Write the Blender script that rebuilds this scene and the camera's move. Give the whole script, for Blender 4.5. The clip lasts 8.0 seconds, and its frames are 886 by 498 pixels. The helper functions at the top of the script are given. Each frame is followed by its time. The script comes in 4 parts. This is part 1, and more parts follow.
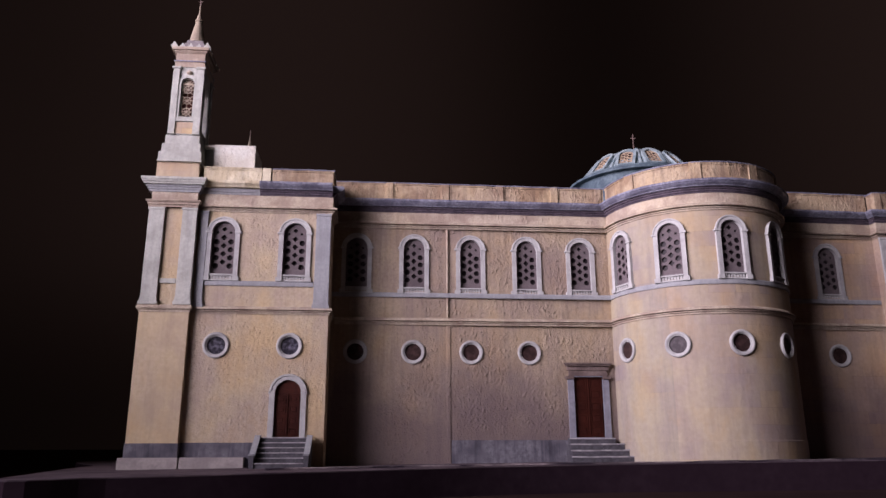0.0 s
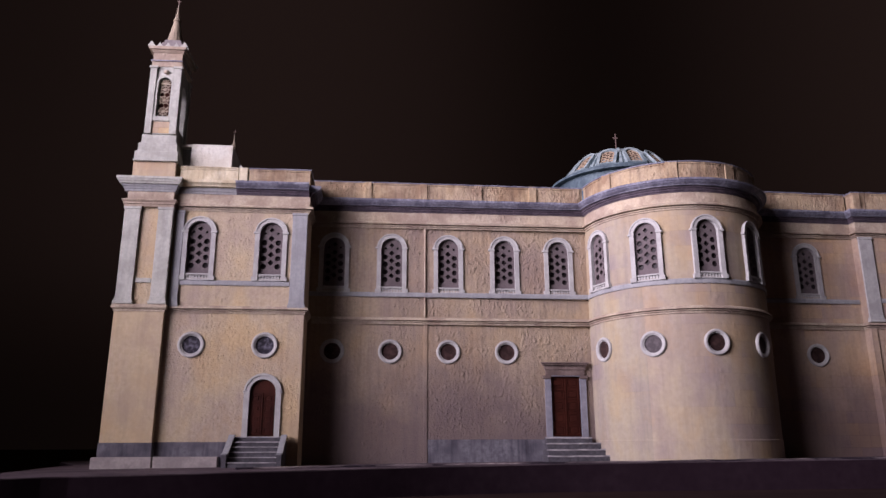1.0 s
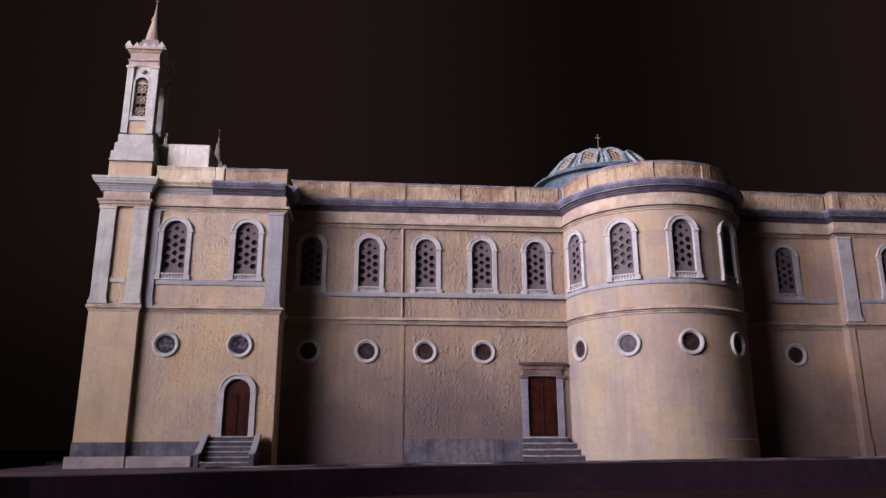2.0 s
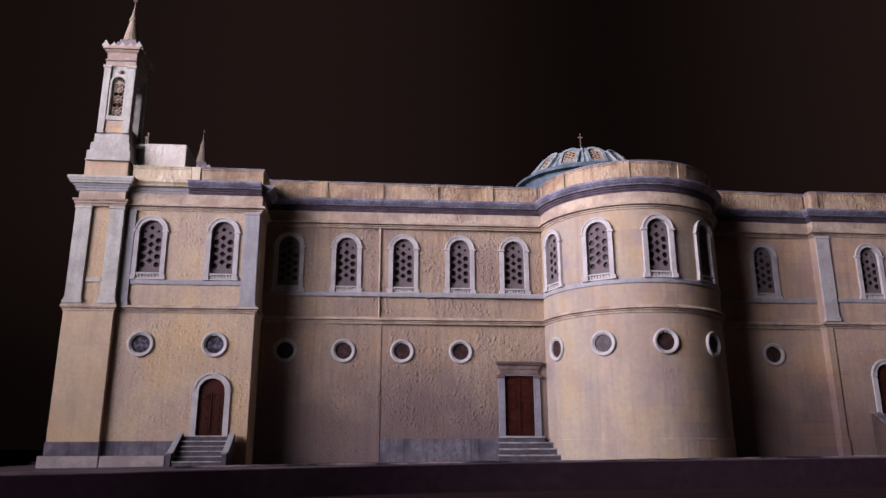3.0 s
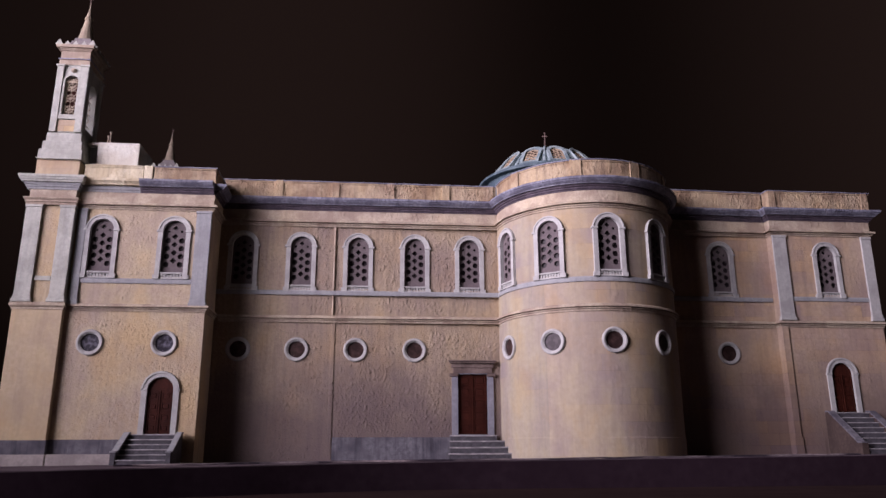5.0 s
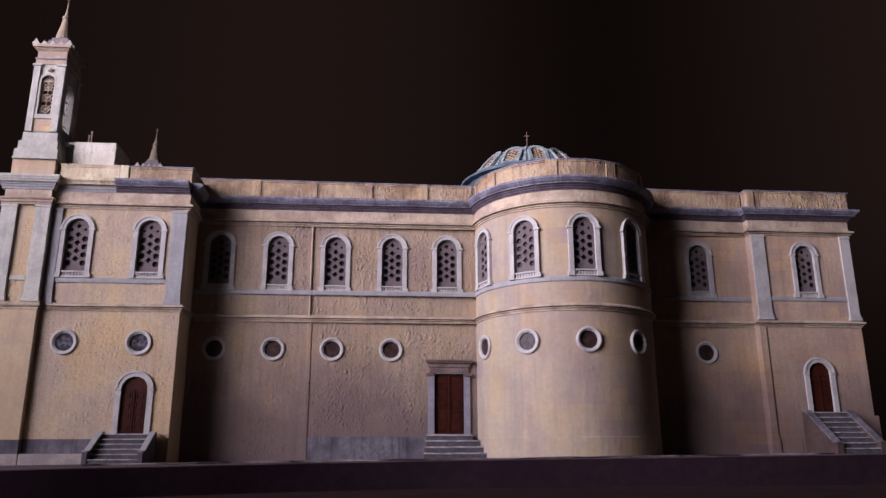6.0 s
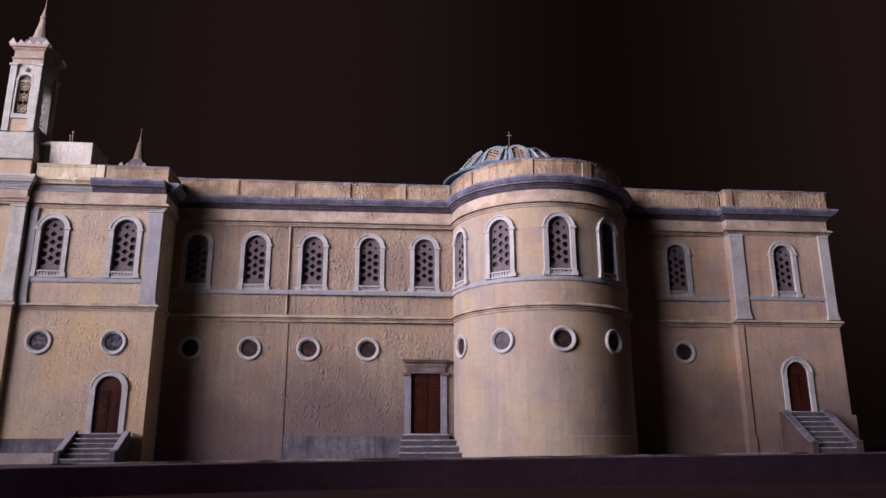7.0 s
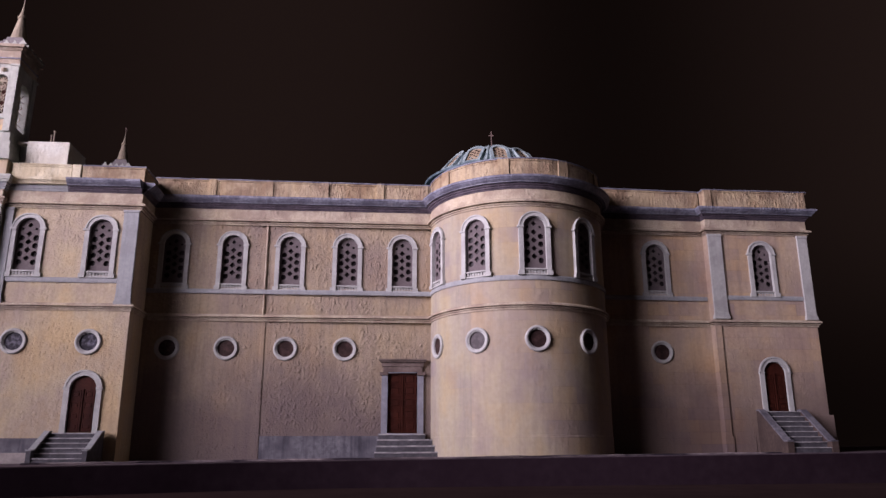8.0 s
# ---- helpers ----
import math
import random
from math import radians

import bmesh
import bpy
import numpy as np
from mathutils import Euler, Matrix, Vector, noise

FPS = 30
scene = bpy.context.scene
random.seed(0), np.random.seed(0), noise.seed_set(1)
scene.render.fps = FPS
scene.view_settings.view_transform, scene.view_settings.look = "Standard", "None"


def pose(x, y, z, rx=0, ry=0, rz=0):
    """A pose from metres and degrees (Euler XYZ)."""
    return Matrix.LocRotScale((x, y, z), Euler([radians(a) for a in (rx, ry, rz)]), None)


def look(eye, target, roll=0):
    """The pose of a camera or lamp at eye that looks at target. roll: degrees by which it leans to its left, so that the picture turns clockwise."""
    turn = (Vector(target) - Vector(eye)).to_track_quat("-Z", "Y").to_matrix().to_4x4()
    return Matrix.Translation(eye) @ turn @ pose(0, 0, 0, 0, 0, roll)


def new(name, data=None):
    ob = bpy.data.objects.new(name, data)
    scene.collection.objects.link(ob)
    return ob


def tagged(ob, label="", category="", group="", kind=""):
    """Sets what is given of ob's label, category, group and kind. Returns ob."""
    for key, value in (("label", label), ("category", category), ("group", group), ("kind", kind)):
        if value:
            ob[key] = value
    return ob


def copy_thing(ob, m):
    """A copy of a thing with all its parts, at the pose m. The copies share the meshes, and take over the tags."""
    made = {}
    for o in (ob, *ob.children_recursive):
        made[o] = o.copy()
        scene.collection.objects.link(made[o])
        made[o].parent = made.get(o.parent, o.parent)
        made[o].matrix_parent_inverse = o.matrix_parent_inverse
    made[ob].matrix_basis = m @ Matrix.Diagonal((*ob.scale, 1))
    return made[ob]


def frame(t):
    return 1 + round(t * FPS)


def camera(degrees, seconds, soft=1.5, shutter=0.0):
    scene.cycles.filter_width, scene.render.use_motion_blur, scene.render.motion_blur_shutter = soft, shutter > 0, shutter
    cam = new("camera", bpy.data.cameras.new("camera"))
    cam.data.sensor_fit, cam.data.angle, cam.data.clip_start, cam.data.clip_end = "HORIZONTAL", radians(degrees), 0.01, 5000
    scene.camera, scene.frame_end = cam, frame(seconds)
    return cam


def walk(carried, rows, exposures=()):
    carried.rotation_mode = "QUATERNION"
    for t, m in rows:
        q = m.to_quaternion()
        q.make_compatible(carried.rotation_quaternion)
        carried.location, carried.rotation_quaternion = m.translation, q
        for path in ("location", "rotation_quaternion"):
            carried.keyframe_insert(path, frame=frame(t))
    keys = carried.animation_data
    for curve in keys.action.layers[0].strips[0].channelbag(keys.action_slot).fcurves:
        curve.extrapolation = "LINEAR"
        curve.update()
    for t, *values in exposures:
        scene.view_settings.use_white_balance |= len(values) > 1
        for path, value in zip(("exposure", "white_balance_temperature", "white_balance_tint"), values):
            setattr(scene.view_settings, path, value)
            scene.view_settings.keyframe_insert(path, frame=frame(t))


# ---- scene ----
cam = camera(61.7, 8.0, soft=1.5)
PATH = [
    (0, (0.195, 0.270, 1.055), (0.3789, 2.1931, 1.5736), -0.17),
    (0.5, (0.664, 0.221, 1.045), (0.8479, 2.1440, 1.5638), -0.17),
    (1, (1.136, 0.172, 1.036), (1.3202, 2.0952, 1.5541), -0.17),
    (1.5, (1.611, 0.124, 1.026), (1.7954, 2.0468, 1.5443), -0.17),
    (3, (3.051, -0.019, 0.997), (3.2349, 1.9036, 1.5151), -0.17),
    (3.5, (3.534, -0.066, 0.988), (3.7181, 1.8566, 1.5053), -0.17),
    (4, (4.019, -0.113, 0.978), (4.2025, 1.8099, 1.4956), -0.17),
    (4.5, (4.504, -0.160, 0.969), (4.6876, 1.7635, 1.4858), -0.17),
    (6, (5.960, -0.297, 0.940), (6.1437, 1.6266, 1.4566), -0.17),
    (6.5, (6.445, -0.342, 0.930), (6.6281, 1.5817, 1.4468), -0.17),
    (7, (6.928, -0.386, 0.921), (7.1115, 1.5371, 1.4371), -0.17),
    (7.5, (7.410, -0.430, 0.911), (7.5935, 1.4929, 1.4273), -0.17),
    (8, (7.890, -0.474, 0.901), (8.0736, 1.4490, 1.4176), -0.17),
]
walk(cam, [(t, look(eye, target, roll)) for t, eye, target, roll in PATH], exposures=[(0.0, 0.0), (8.0, 0.0)])
from mathutils.geometry import tessellate_polygon

# ---------------------------------------------------------------- light
world = bpy.data.worlds.new("night")
scene.world = world
world.use_nodes = True
wn, wl = world.node_tree.nodes, world.node_tree.links
wn.clear()
w_out, w_bg = wn.new("ShaderNodeOutputWorld"), wn.new("ShaderNodeBackground")
w_tc, w_sep, w_az, w_map, w_el, w_mul = (wn.new("ShaderNode" + k) for k in ("TexCoord", "SeparateXYZ", "Math", "MapRange", "MapRange", "Mix"))
w_ramp = wn.new("ShaderNodeValToRGB")
w_az.operation = "ARCTAN2"
w_map.inputs["From Min"].default_value, w_map.inputs["From Max"].default_value = radians(-30), radians(41)
w_el.interpolation_type = "SMOOTHERSTEP"
w_el.inputs["From Min"].default_value, w_el.inputs["From Max"].default_value = 0.0, 0.34
w_el.inputs["To Min"].default_value, w_el.inputs["To Max"].default_value = 0.32, 1.0
w_ramp.color_ramp.interpolation = "B_SPLINE"
for k in range(5):
    w_ramp.color_ramp.elements.new(0.5)
# dusky backdrop, a little uneven from side to side
for e, (p, v) in zip(w_ramp.color_ramp.elements, ((0.0, 0.7), (0.11, 0.9), (0.26, 1.4), (0.48, 1.2), (0.66, 0.20), (0.82, 0.7), (1.0, 1.6))):
    e.position, e.color = p, (0.0098 * v, 0.0056 * v, 0.0050 * v, 1)
w_mul.data_type, w_mul.blend_type = "RGBA", "MULTIPLY"
w_mul.inputs[0].default_value = 1.0
wl.new(w_tc.outputs["Generated"], w_sep.inputs[0])
wl.new(w_sep.outputs[0], w_az.inputs[0]), wl.new(w_sep.outputs[1], w_az.inputs[1])
wl.new(w_az.outputs[0], w_map.inputs["Value"]), wl.new(w_map.outputs[0], w_ramp.inputs["Fac"])
wl.new(w_sep.outputs[2], w_el.inputs["Value"])
wl.new(w_ramp.outputs["Color"], w_mul.inputs[6]), wl.new(w_el.outputs[0], w_mul.inputs[7])
wl.new(w_mul.outputs[2], w_bg.inputs["Color"])
wl.new(w_bg.outputs["Background"], w_out.inputs["Surface"])

# one large soft floodlight, high up on the street's far side, aimed at the upper storey
flood = bpy.data.lights.new("floodlight", "SPOT")
flood.shadow_soft_size, flood.energy, flood.color = 20.0, 350000.0, (1.0, 0.845, 1.03)
flood.spot_size, flood.spot_blend = radians(79), 1.0
flood_ob = new("floodlight", flood)
flood_ob.matrix_world = look((-32.5, 2.5, 26.0), (18.0, 30.0, 22.3))


# ---------------------------------------------------------------- materials
def material(name, rough=0.8, metal=0.0):
    m = bpy.data.materials.new(name)
    m.use_nodes = True
    b = m.node_tree.nodes["Principled BSDF"]
    b.inputs["Roughness"].default_value, b.inputs["Metallic"].default_value = rough, metal
    return m, m.node_tree.nodes, m.node_tree.links, b


def noise_node(nodes, links, vec, scale, detail=4.0, rough=0.55):
    n = nodes.new("ShaderNodeTexNoise")
    n.inputs["Scale"].default_value, n.inputs["Detail"].default_value, n.inputs["Roughness"].default_value = scale, detail, rough
    links.new(vec, n.inputs["Vector"])
    return n.outputs["Fac"]


def ramp(nodes, links, fac, stops):
    r = nodes.new("ShaderNodeValToRGB")
    while len(r.color_ramp.elements) < len(stops):
        r.color_ramp.elements.new(0.5)
    for e, (p, c) in zip(r.color_ramp.elements, stops):
        e.position, e.color = p, (*c, 1)
    links.new(fac, r.inputs["Fac"])
    return r.outputs["Color"]


def mix(nodes, links, fac, a, b, mode="MIX"):
    n = nodes.new("ShaderNodeMix")
    n.data_type, n.blend_type = "RGBA", mode
    for sock, v in ((n.inputs[0], fac), (n.inputs[6], a), (n.inputs[7], b)):
        if isinstance(v, (int, float)):
            sock.default_value = v
        elif isinstance(v, tuple):
            sock.default_value = (*v, 1)
        else:
            links.new(v, sock)
    return n.outputs[2]


def surface(name, low, high, stain, stain_amount=0.5, big=0.5, fine=14.0, relief=0.02, lumps=5.0, lump_relief=0.0, rough=0.85, joints=None, streak=0.0, spec=0.2, low_shade=None, tint=0.0):
    """Mottled masonry or paint: two scales of colour, stains, and relief in metres; joints: (width, height) of faint courses."""
    m, nodes, links, b = material(name, rough)
    geo = nodes.new("ShaderNodeNewGeometry")
    pos = geo.outputs["Position"]
    col = ramp(nodes, links, noise_node(nodes, links, pos, fine, 5.0), [(0.3, low), (0.7, high)])
    patch = ramp(nodes, links, noise_node(nodes, links, pos, big, 4.0, 0.6), [(0.44, (0, 0, 0)), (0.60, (1, 1, 1))])
    scaled = nodes.new("ShaderNodeMath")
    scaled.operation = "MULTIPLY"
    scaled.inputs[1].default_value = stain_amount
    links.new(patch, scaled.inputs[0])
    col = mix(nodes, links, scaled.outputs[0], col, stain)
    if tint:
        # old coats of limewash: ochre, neutral and mauve fields
        field = nodes.new("ShaderNodeMapping")
        field.inputs["Scale"].default_value = (0.55, 0.55, 0.30)
        field.inputs["Location"].default_value = (3.7, 1.2, 5.1)
        links.new(pos, field.inputs["Vector"])
        hue = ramp(nodes, links, noise_node(nodes, links, field.outputs["Vector"], 1.0, 5.0, 0.62), [(0.34, (1.10, 0.99, 0.80)), (0.48, (1.0, 1.0, 1.0)), (0.60, (0.86, 0.85, 0.98)), (0.72, (0.94, 0.84, 0.80))])
        col = mix(nodes, links, tint, col, mix(nodes, links, 1.0, col, hue, "MULTIPLY"))
    if streak:
        stretch = nodes.new("ShaderNodeMapping")
        stretch.inputs["Scale"].default_value = (3.2, 3.2, 0.22)
        links.new(pos, stretch.inputs["Vector"])
        s = ramp(nodes, links, noise_node(nodes, links, stretch.outputs["Vector"], 1.6, 4.0, 0.65), [(0.45, (1, 1, 1)), (0.75, (1 - streak, 1 - streak, 1 - streak * 0.9))])
        col = mix(nodes, links, 1.0, col, s, "MULTIPLY")
    if low_shade:
        # mauve tone and shade painted in towards the ground, with an irregular upper edge
        up, fade_height = nodes.new("ShaderNodeSeparateXYZ"), nodes.new("ShaderNodeMath")
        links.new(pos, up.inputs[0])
        fade_height.operation, fade_height.inputs[1].default_value = "MULTIPLY_ADD", 5.5
        links.new(noise_node(nodes, links, pos, 0.45, 5.0, 0.6), fade_height.inputs[0]), links.new(up.outputs[2], fade_height.inputs[2])
        shade_fac = nodes.new("ShaderNodeMapRange")
        shade_fac.interpolation_type = "SMOOTHSTEP"
        shade_fac.inputs["From Min"].default_value, shade_fac.inputs["From Max"].default_value = 4.4, 8.2
        shade_fac.inputs["To Min"].default_value, shade_fac.inputs["To Max"].default_value = 0.8, 0.0
        links.new(fade_height.outputs[0], shade_fac.inputs["Value"])
        col = mix(nodes, links, shade_fac.outputs[0], col, low_shade)
    height = noise_node(nodes, links, pos, fine * 1.6, 6.0, 0.6)
    bump = nodes.new("ShaderNodeBump")
    bump.inputs["Distance"].default_value, bump.inputs["Strength"].default_value = relief, 0.8
    links.new(height, bump.inputs["Height"])
    last = bump
    if lump_relief:
        lump = nodes.new("ShaderNodeBump")
        lump.inputs["Distance"].default_value, lump.inputs["Strength"].default_value = lump_relief * 1.05, 1.0
        warp = nodes.new("ShaderNodeMapping")
        warp.inputs["Scale"].default_value = (1.0, 1.0, 0.75)
        links.new(pos, warp.inputs["Vector"])
        # thrown stucco: separate rounded blobs that come and go, over a soft unevenness
        wob, shift, blob = nodes.new("ShaderNodeTexNoise"), nodes.new("ShaderNodeMix"), nodes.new("ShaderNodeTexVoronoi")
        wob.inputs["Scale"].default_value, wob.inputs["Detail"].default_value = 9.0, 2.0
        shift.data_type, shift.blend_type, shift.inputs[0].default_value, shift.clamp_result = "RGBA", "ADD", 0.12, False
        blob.inputs["Scale"].default_value = lumps
        links.new(pos, wob.inputs["Vector"])
        links.new(warp.outputs["Vector"], shift.inputs[6]), links.new(wob.outputs["Color"], shift.inputs[7])
        links.new(shift.outputs[2], blob.inputs["Vector"])
        dots = ramp(nodes, links, blob.outputs["Distance"], [(0.04, (1, 1, 1)), (0.24, (0.55, 0.55, 0.55)), (0.52, (0, 0, 0))])
        some_of = ramp(nodes, links, noise_node(nodes, links, pos, lumps * 0.33, 2.0, 0.5), [(0.38, (0.1, 0.1, 0.1)), (0.56, (1, 1, 1))])
        dots = mix(nodes, links, 1.0, dots, some_of, "MULTIPLY")
        crumb = nodes.new("ShaderNodeTexVoronoi")
        crumb.inputs["Scale"].default_value = lumps * 2.1
        links.new(shift.outputs[2], crumb.inputs["Vector"])
        crumbs = ramp(nodes, links, crumb.outputs["Distance"], [(0.05, (1, 1, 1)), (0.50, (0, 0, 0))])
        h = mix(nodes, links, 0.30, mix(nodes, links, 0.30, dots, crumbs), noise_node(nodes, links, pos, lumps * 0.6, 3.0, 0.6))
        where = ramp(nodes, links, noise_node(nodes, links, pos, 0.55, 3.0, 0.5), [(0.36, (0.30, 0.30, 0.30)), (0.62, (1, 1, 1))])
        links.new(mix(nodes, links, 1.0, h, where, "MULTIPLY"), lump.inputs["Height"])
        links.new(lump.outputs["Normal"], bump.inputs["Normal"])
    if joints:
        sep = nodes.new("ShaderNodeSeparateXYZ")
        links.new(pos, sep.inputs[0])
        com = nodes.new("ShaderNodeCombineXYZ")
        if len(joints) == 3:
            cx, cy, rad = joints[2]
            dx, dy, at, mul = (nodes.new("ShaderNodeMath") for _ in range(4))
            dx.operation, dy.operation, at.operation, mul.operation = "SUBTRACT", "SUBTRACT", "ARCTAN2", "MULTIPLY"
            dx.inputs[1].default_value, dy.inputs[0].default_value, mul.inputs[1].default_value = cx, cy, rad
            links.new(sep.outputs[0], dx.inputs[0]), links.new(sep.outputs[1], dy.inputs[1])
            links.new(dx.outputs[0], at.inputs[0]), links.new(dy.outputs[0], at.inputs[1])
            links.new(at.outputs[0], mul.inputs[0]), links.new(mul.outputs[0], com.inputs[0])
            # an older, greyer coat left of an upright seam
            seam, coat = nodes.new("ShaderNodeMath"), nodes.new("ShaderNodeMath")
            seam.operation, coat.operation = "LESS_THAN", "MULTIPLY"
            seam.inputs[1].default_value, coat.inputs[1].default_value = -2.62, 0.6
            links.new(mul.outputs[0], seam.inputs[0]), links.new(seam.outputs[0], coat.inputs[0])
            col = mix(nodes, links, coat.outputs[0], col, mix(nodes, links, 1.0, col, (0.80, 0.86, 0.90), "MULTIPLY"))
        else:
            links.new(sep.outputs[0], com.inputs[0])
        links.new(sep.outputs[2], com.inputs[1])
        br = nodes.new("ShaderNodeTexBrick")
        br.inputs["Scale"].default_value = 1.0
        br.inputs["Brick Width"].default_value, br.inputs["Row Height"].default_value = joints[0], joints[1]
        br.inputs["Mortar Size"].default_value, br.inputs["Mortar Smooth"].default_value = 0.008, 0.6
        br.inputs["Color1"].default_value, br.inputs["Color2"].default_value, br.inputs["Mortar"].default_value = (1.08, 1.0, 0.88, 1), (0.86, 0.84, 0.96, 1), (0.72, 0.68, 0.66, 1)
        links.new(com.outputs[0], br.inputs["Vector"])
        some = ramp(nodes, links, noise_node(nodes, links, pos, 0.3, 2.0), [(0.46, (0.12, 0.12, 0.12)), (0.60, (1, 1, 1))])
        col = mix(nodes, links, some, col, mix(nodes, links, 1.0, col, br.outputs["Color"], "MULTIPLY"))
    links.new(col, b.inputs["Base Color"])
    links.new(last.outputs["Normal"], b.inputs["Normal"])
    b.inputs["Specular IOR Level"].default_value = spec
    return m


OCHRE = surface("ochre_stucco", (0.430, 0.355, 0.235), (0.520, 0.437, 0.300), (0.375, 0.310, 0.245), 0.5, 0.38, 9.0, 0.026, 6.5, 0.048, streak=0.18, tint=0.75)
OCHRE_MAIN = surface("rough_ochre_stucco", (0.315, 0.252, 0.172), (0.400, 0.325, 0.228), (0.262, 0.208, 0.172), 0.55, 0.28, 9.0, 0.030, 6.5, 0.070, streak=0.30, low_shade=(0.122, 0.094, 0.099), tint=0.6)
OCHRE_PLAIN = surface("smooth_ochre_render", (0.480, 0.395, 0.245), (0.560, 0.470, 0.305), (0.430, 0.345, 0.235), 0.6, 0.5, 7.0, 0.006, 3.0, 0.012, joints=(1.1, 0.62), streak=0.1, tint=0.5)
APSE_WALL = surface("apse_render", (0.385, 0.328, 0.232), (0.440, 0.378, 0.272), (0.345, 0.290, 0.235), 0.5, 0.3, 6.0, 0.010, 3.4, 0.020, joints=(1.05, 0.62, (14.1, 30.85, 3.75)), streak=0.14, tint=0.75)
EAST_WALL = surface("brown_ochre_render", (0.405, 0.318, 0.226), (0.490, 0.390, 0.280), (0.330, 0.257, 0.206), 0.5, 0.45, 7.0, 0.014, 7.5, 0.022, joints=(0.95, 0.5), streak=0.2, low_shade=(0.118, 0.087, 0.084), tint=0.6)
MOULD = surface("cream_moulding", (0.400, 0.340, 0.252), (0.530, 0.460, 0.350), (0.285, 0.220, 0.172), 0.7, 1.1, 13.0, 0.016, 6.0, 0.045, streak=0.14, tint=0.25)
PARAPET = surface("weathered_parapet", (0.368, 0.288, 0.182), (0.460, 0.374, 0.250), (0.235, 0.164, 0.108), 0.85, 0.9, 11.0, 0.022, 6.5, 0.075, streak=0.40, tint=0.4)
PALE = surface("whitewashed_plaster", (0.566, 0.566, 0.492), (0.663, 0.668, 0.590), (0.487, 0.443, 0.354), 0.5, 0.9, 10.0, 0.01, 4.0, 0.08, streak=0.12)
CREAM = surface("cream_limewash", (0.550, 0.505, 0.360), (0.650, 0.602, 0.445), (0.420, 0.350, 0.220), 0.6, 0.9, 9.0, 0.012, 5.0, 0.07, streak=0.25)
WHITE = surface("white_paint", (0.395, 0.402, 0.385), (0.485, 0.492, 0.468), (0.318, 0.312, 0.305), 0.6, 1.6, 10.0, 0.006, 5.0, 0.010, rough=0.7, streak=0.18)
WARM_WHITE = surface("weathered_warm_white", (0.405, 0.418, 0.372), (0.505, 0.517, 0.462), (0.315, 0.316, 0.280), 0.6, 1.3, 9.0, 0.010, 6.0, 0.018, rough=0.75, streak=0.22)
GREYPIL = surface("grey_blue_paint", (0.285, 0.298, 0.305), (0.350, 0.362, 0.364), (0.240, 0.244, 0.252), 0.5, 0.9, 9.0, 0.006, 5.0, 0.012, rough=0.7, streak=0.20)
HOOD = surface("stained_door_hood", (0.142, 0.108, 0.096), (0.215, 0.168, 0.148), (0.088, 0.064, 0.058), 0.7, 1.6, 9.0, 0.01, 6.0, 0.012, streak=0.2)
LEAD = surface("blue_grey_flashing", (0.140, 0.148, 0.200), (0.285, 0.296, 0.358), (0.085, 0.082, 0.122), 0.7, 1.3, 9.0, 0.012, 9.0, 0.04, rough=0.6, spec=0.4)
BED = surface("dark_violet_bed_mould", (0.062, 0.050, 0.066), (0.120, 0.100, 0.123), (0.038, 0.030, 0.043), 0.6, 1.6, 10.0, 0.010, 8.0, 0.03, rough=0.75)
JAMB = surface("slate_blue_jamb_paint", (0.20, 0.205, 0.235), (0.27, 0.275, 0.31), (0.15, 0.15, 0.175), 0.6, 1.2, 8.0, 0.006, rough=0.75, streak=0.25)
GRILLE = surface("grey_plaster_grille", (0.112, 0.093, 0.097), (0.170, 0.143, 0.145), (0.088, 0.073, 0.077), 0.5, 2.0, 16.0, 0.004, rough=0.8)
DADO = surface("blue_grey_dado", (0.110, 0.108, 0.126), (0.200, 0.194, 0.214), (0.064, 0.060, 0.076), 0.75, 1.0, 8.0, 0.008, 4.0, 0.016, streak=0.5)
FOOTING = surface("pale_stone", (0.302, 0.274, 0.259), (0.389, 0.353, 0.331), (0.216, 0.194, 0.191), 0.6, 1.3, 9.0, 0.008, 4.0, 0.015)
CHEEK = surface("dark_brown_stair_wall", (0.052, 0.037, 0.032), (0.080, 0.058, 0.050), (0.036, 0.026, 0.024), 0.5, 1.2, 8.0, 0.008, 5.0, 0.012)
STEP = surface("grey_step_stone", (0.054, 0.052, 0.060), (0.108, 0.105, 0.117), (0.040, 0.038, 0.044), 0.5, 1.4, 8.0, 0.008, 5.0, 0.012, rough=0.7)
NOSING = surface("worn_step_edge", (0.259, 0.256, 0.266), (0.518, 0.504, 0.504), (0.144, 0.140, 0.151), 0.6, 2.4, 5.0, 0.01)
SLAB = surface("dark_paving", (0.085, 0.066, 0.076), (0.150, 0.120, 0.132), (0.050, 0.038, 0.048), 0.7, 0.6, 5.0, 0.01, 2.0, 0.012, rough=0.9, spec=0.05)
KERB = surface("worn_kerb_stone", (0.190, 0.160, 0.168), (0.430, 0.370, 0.365), (0.040, 0.033, 0.043), 1.0, 0.5, 4.0, 0.01, rough=0.9, spec=0.05)
BASE = surface("dark_base_paint", (0.024, 0.014, 0.020), (0.033, 0.021, 0.028), (0.019, 0.011, 0.016), 0.5, 0.3, 3.0, 0.002, rough=0.9, spec=0.04)
BLACK = surface("black_ground", (0.030, 0.019, 0.019), (0.040, 0.026, 0.025), (0.024, 0.016, 0.016), 0.5, 0.05, 1.0, 0.002, rough=0.95, spec=0.0)
WOOD = surface("red_brown_door_wood", (0.034, 0.0085, 0.0055), (0.062, 0.0155, 0.009), (0.024, 0.006, 0.004), 0.5, 2.0, 14.0, 0.003, rough=0.6, streak=0.45, spec=0.12)
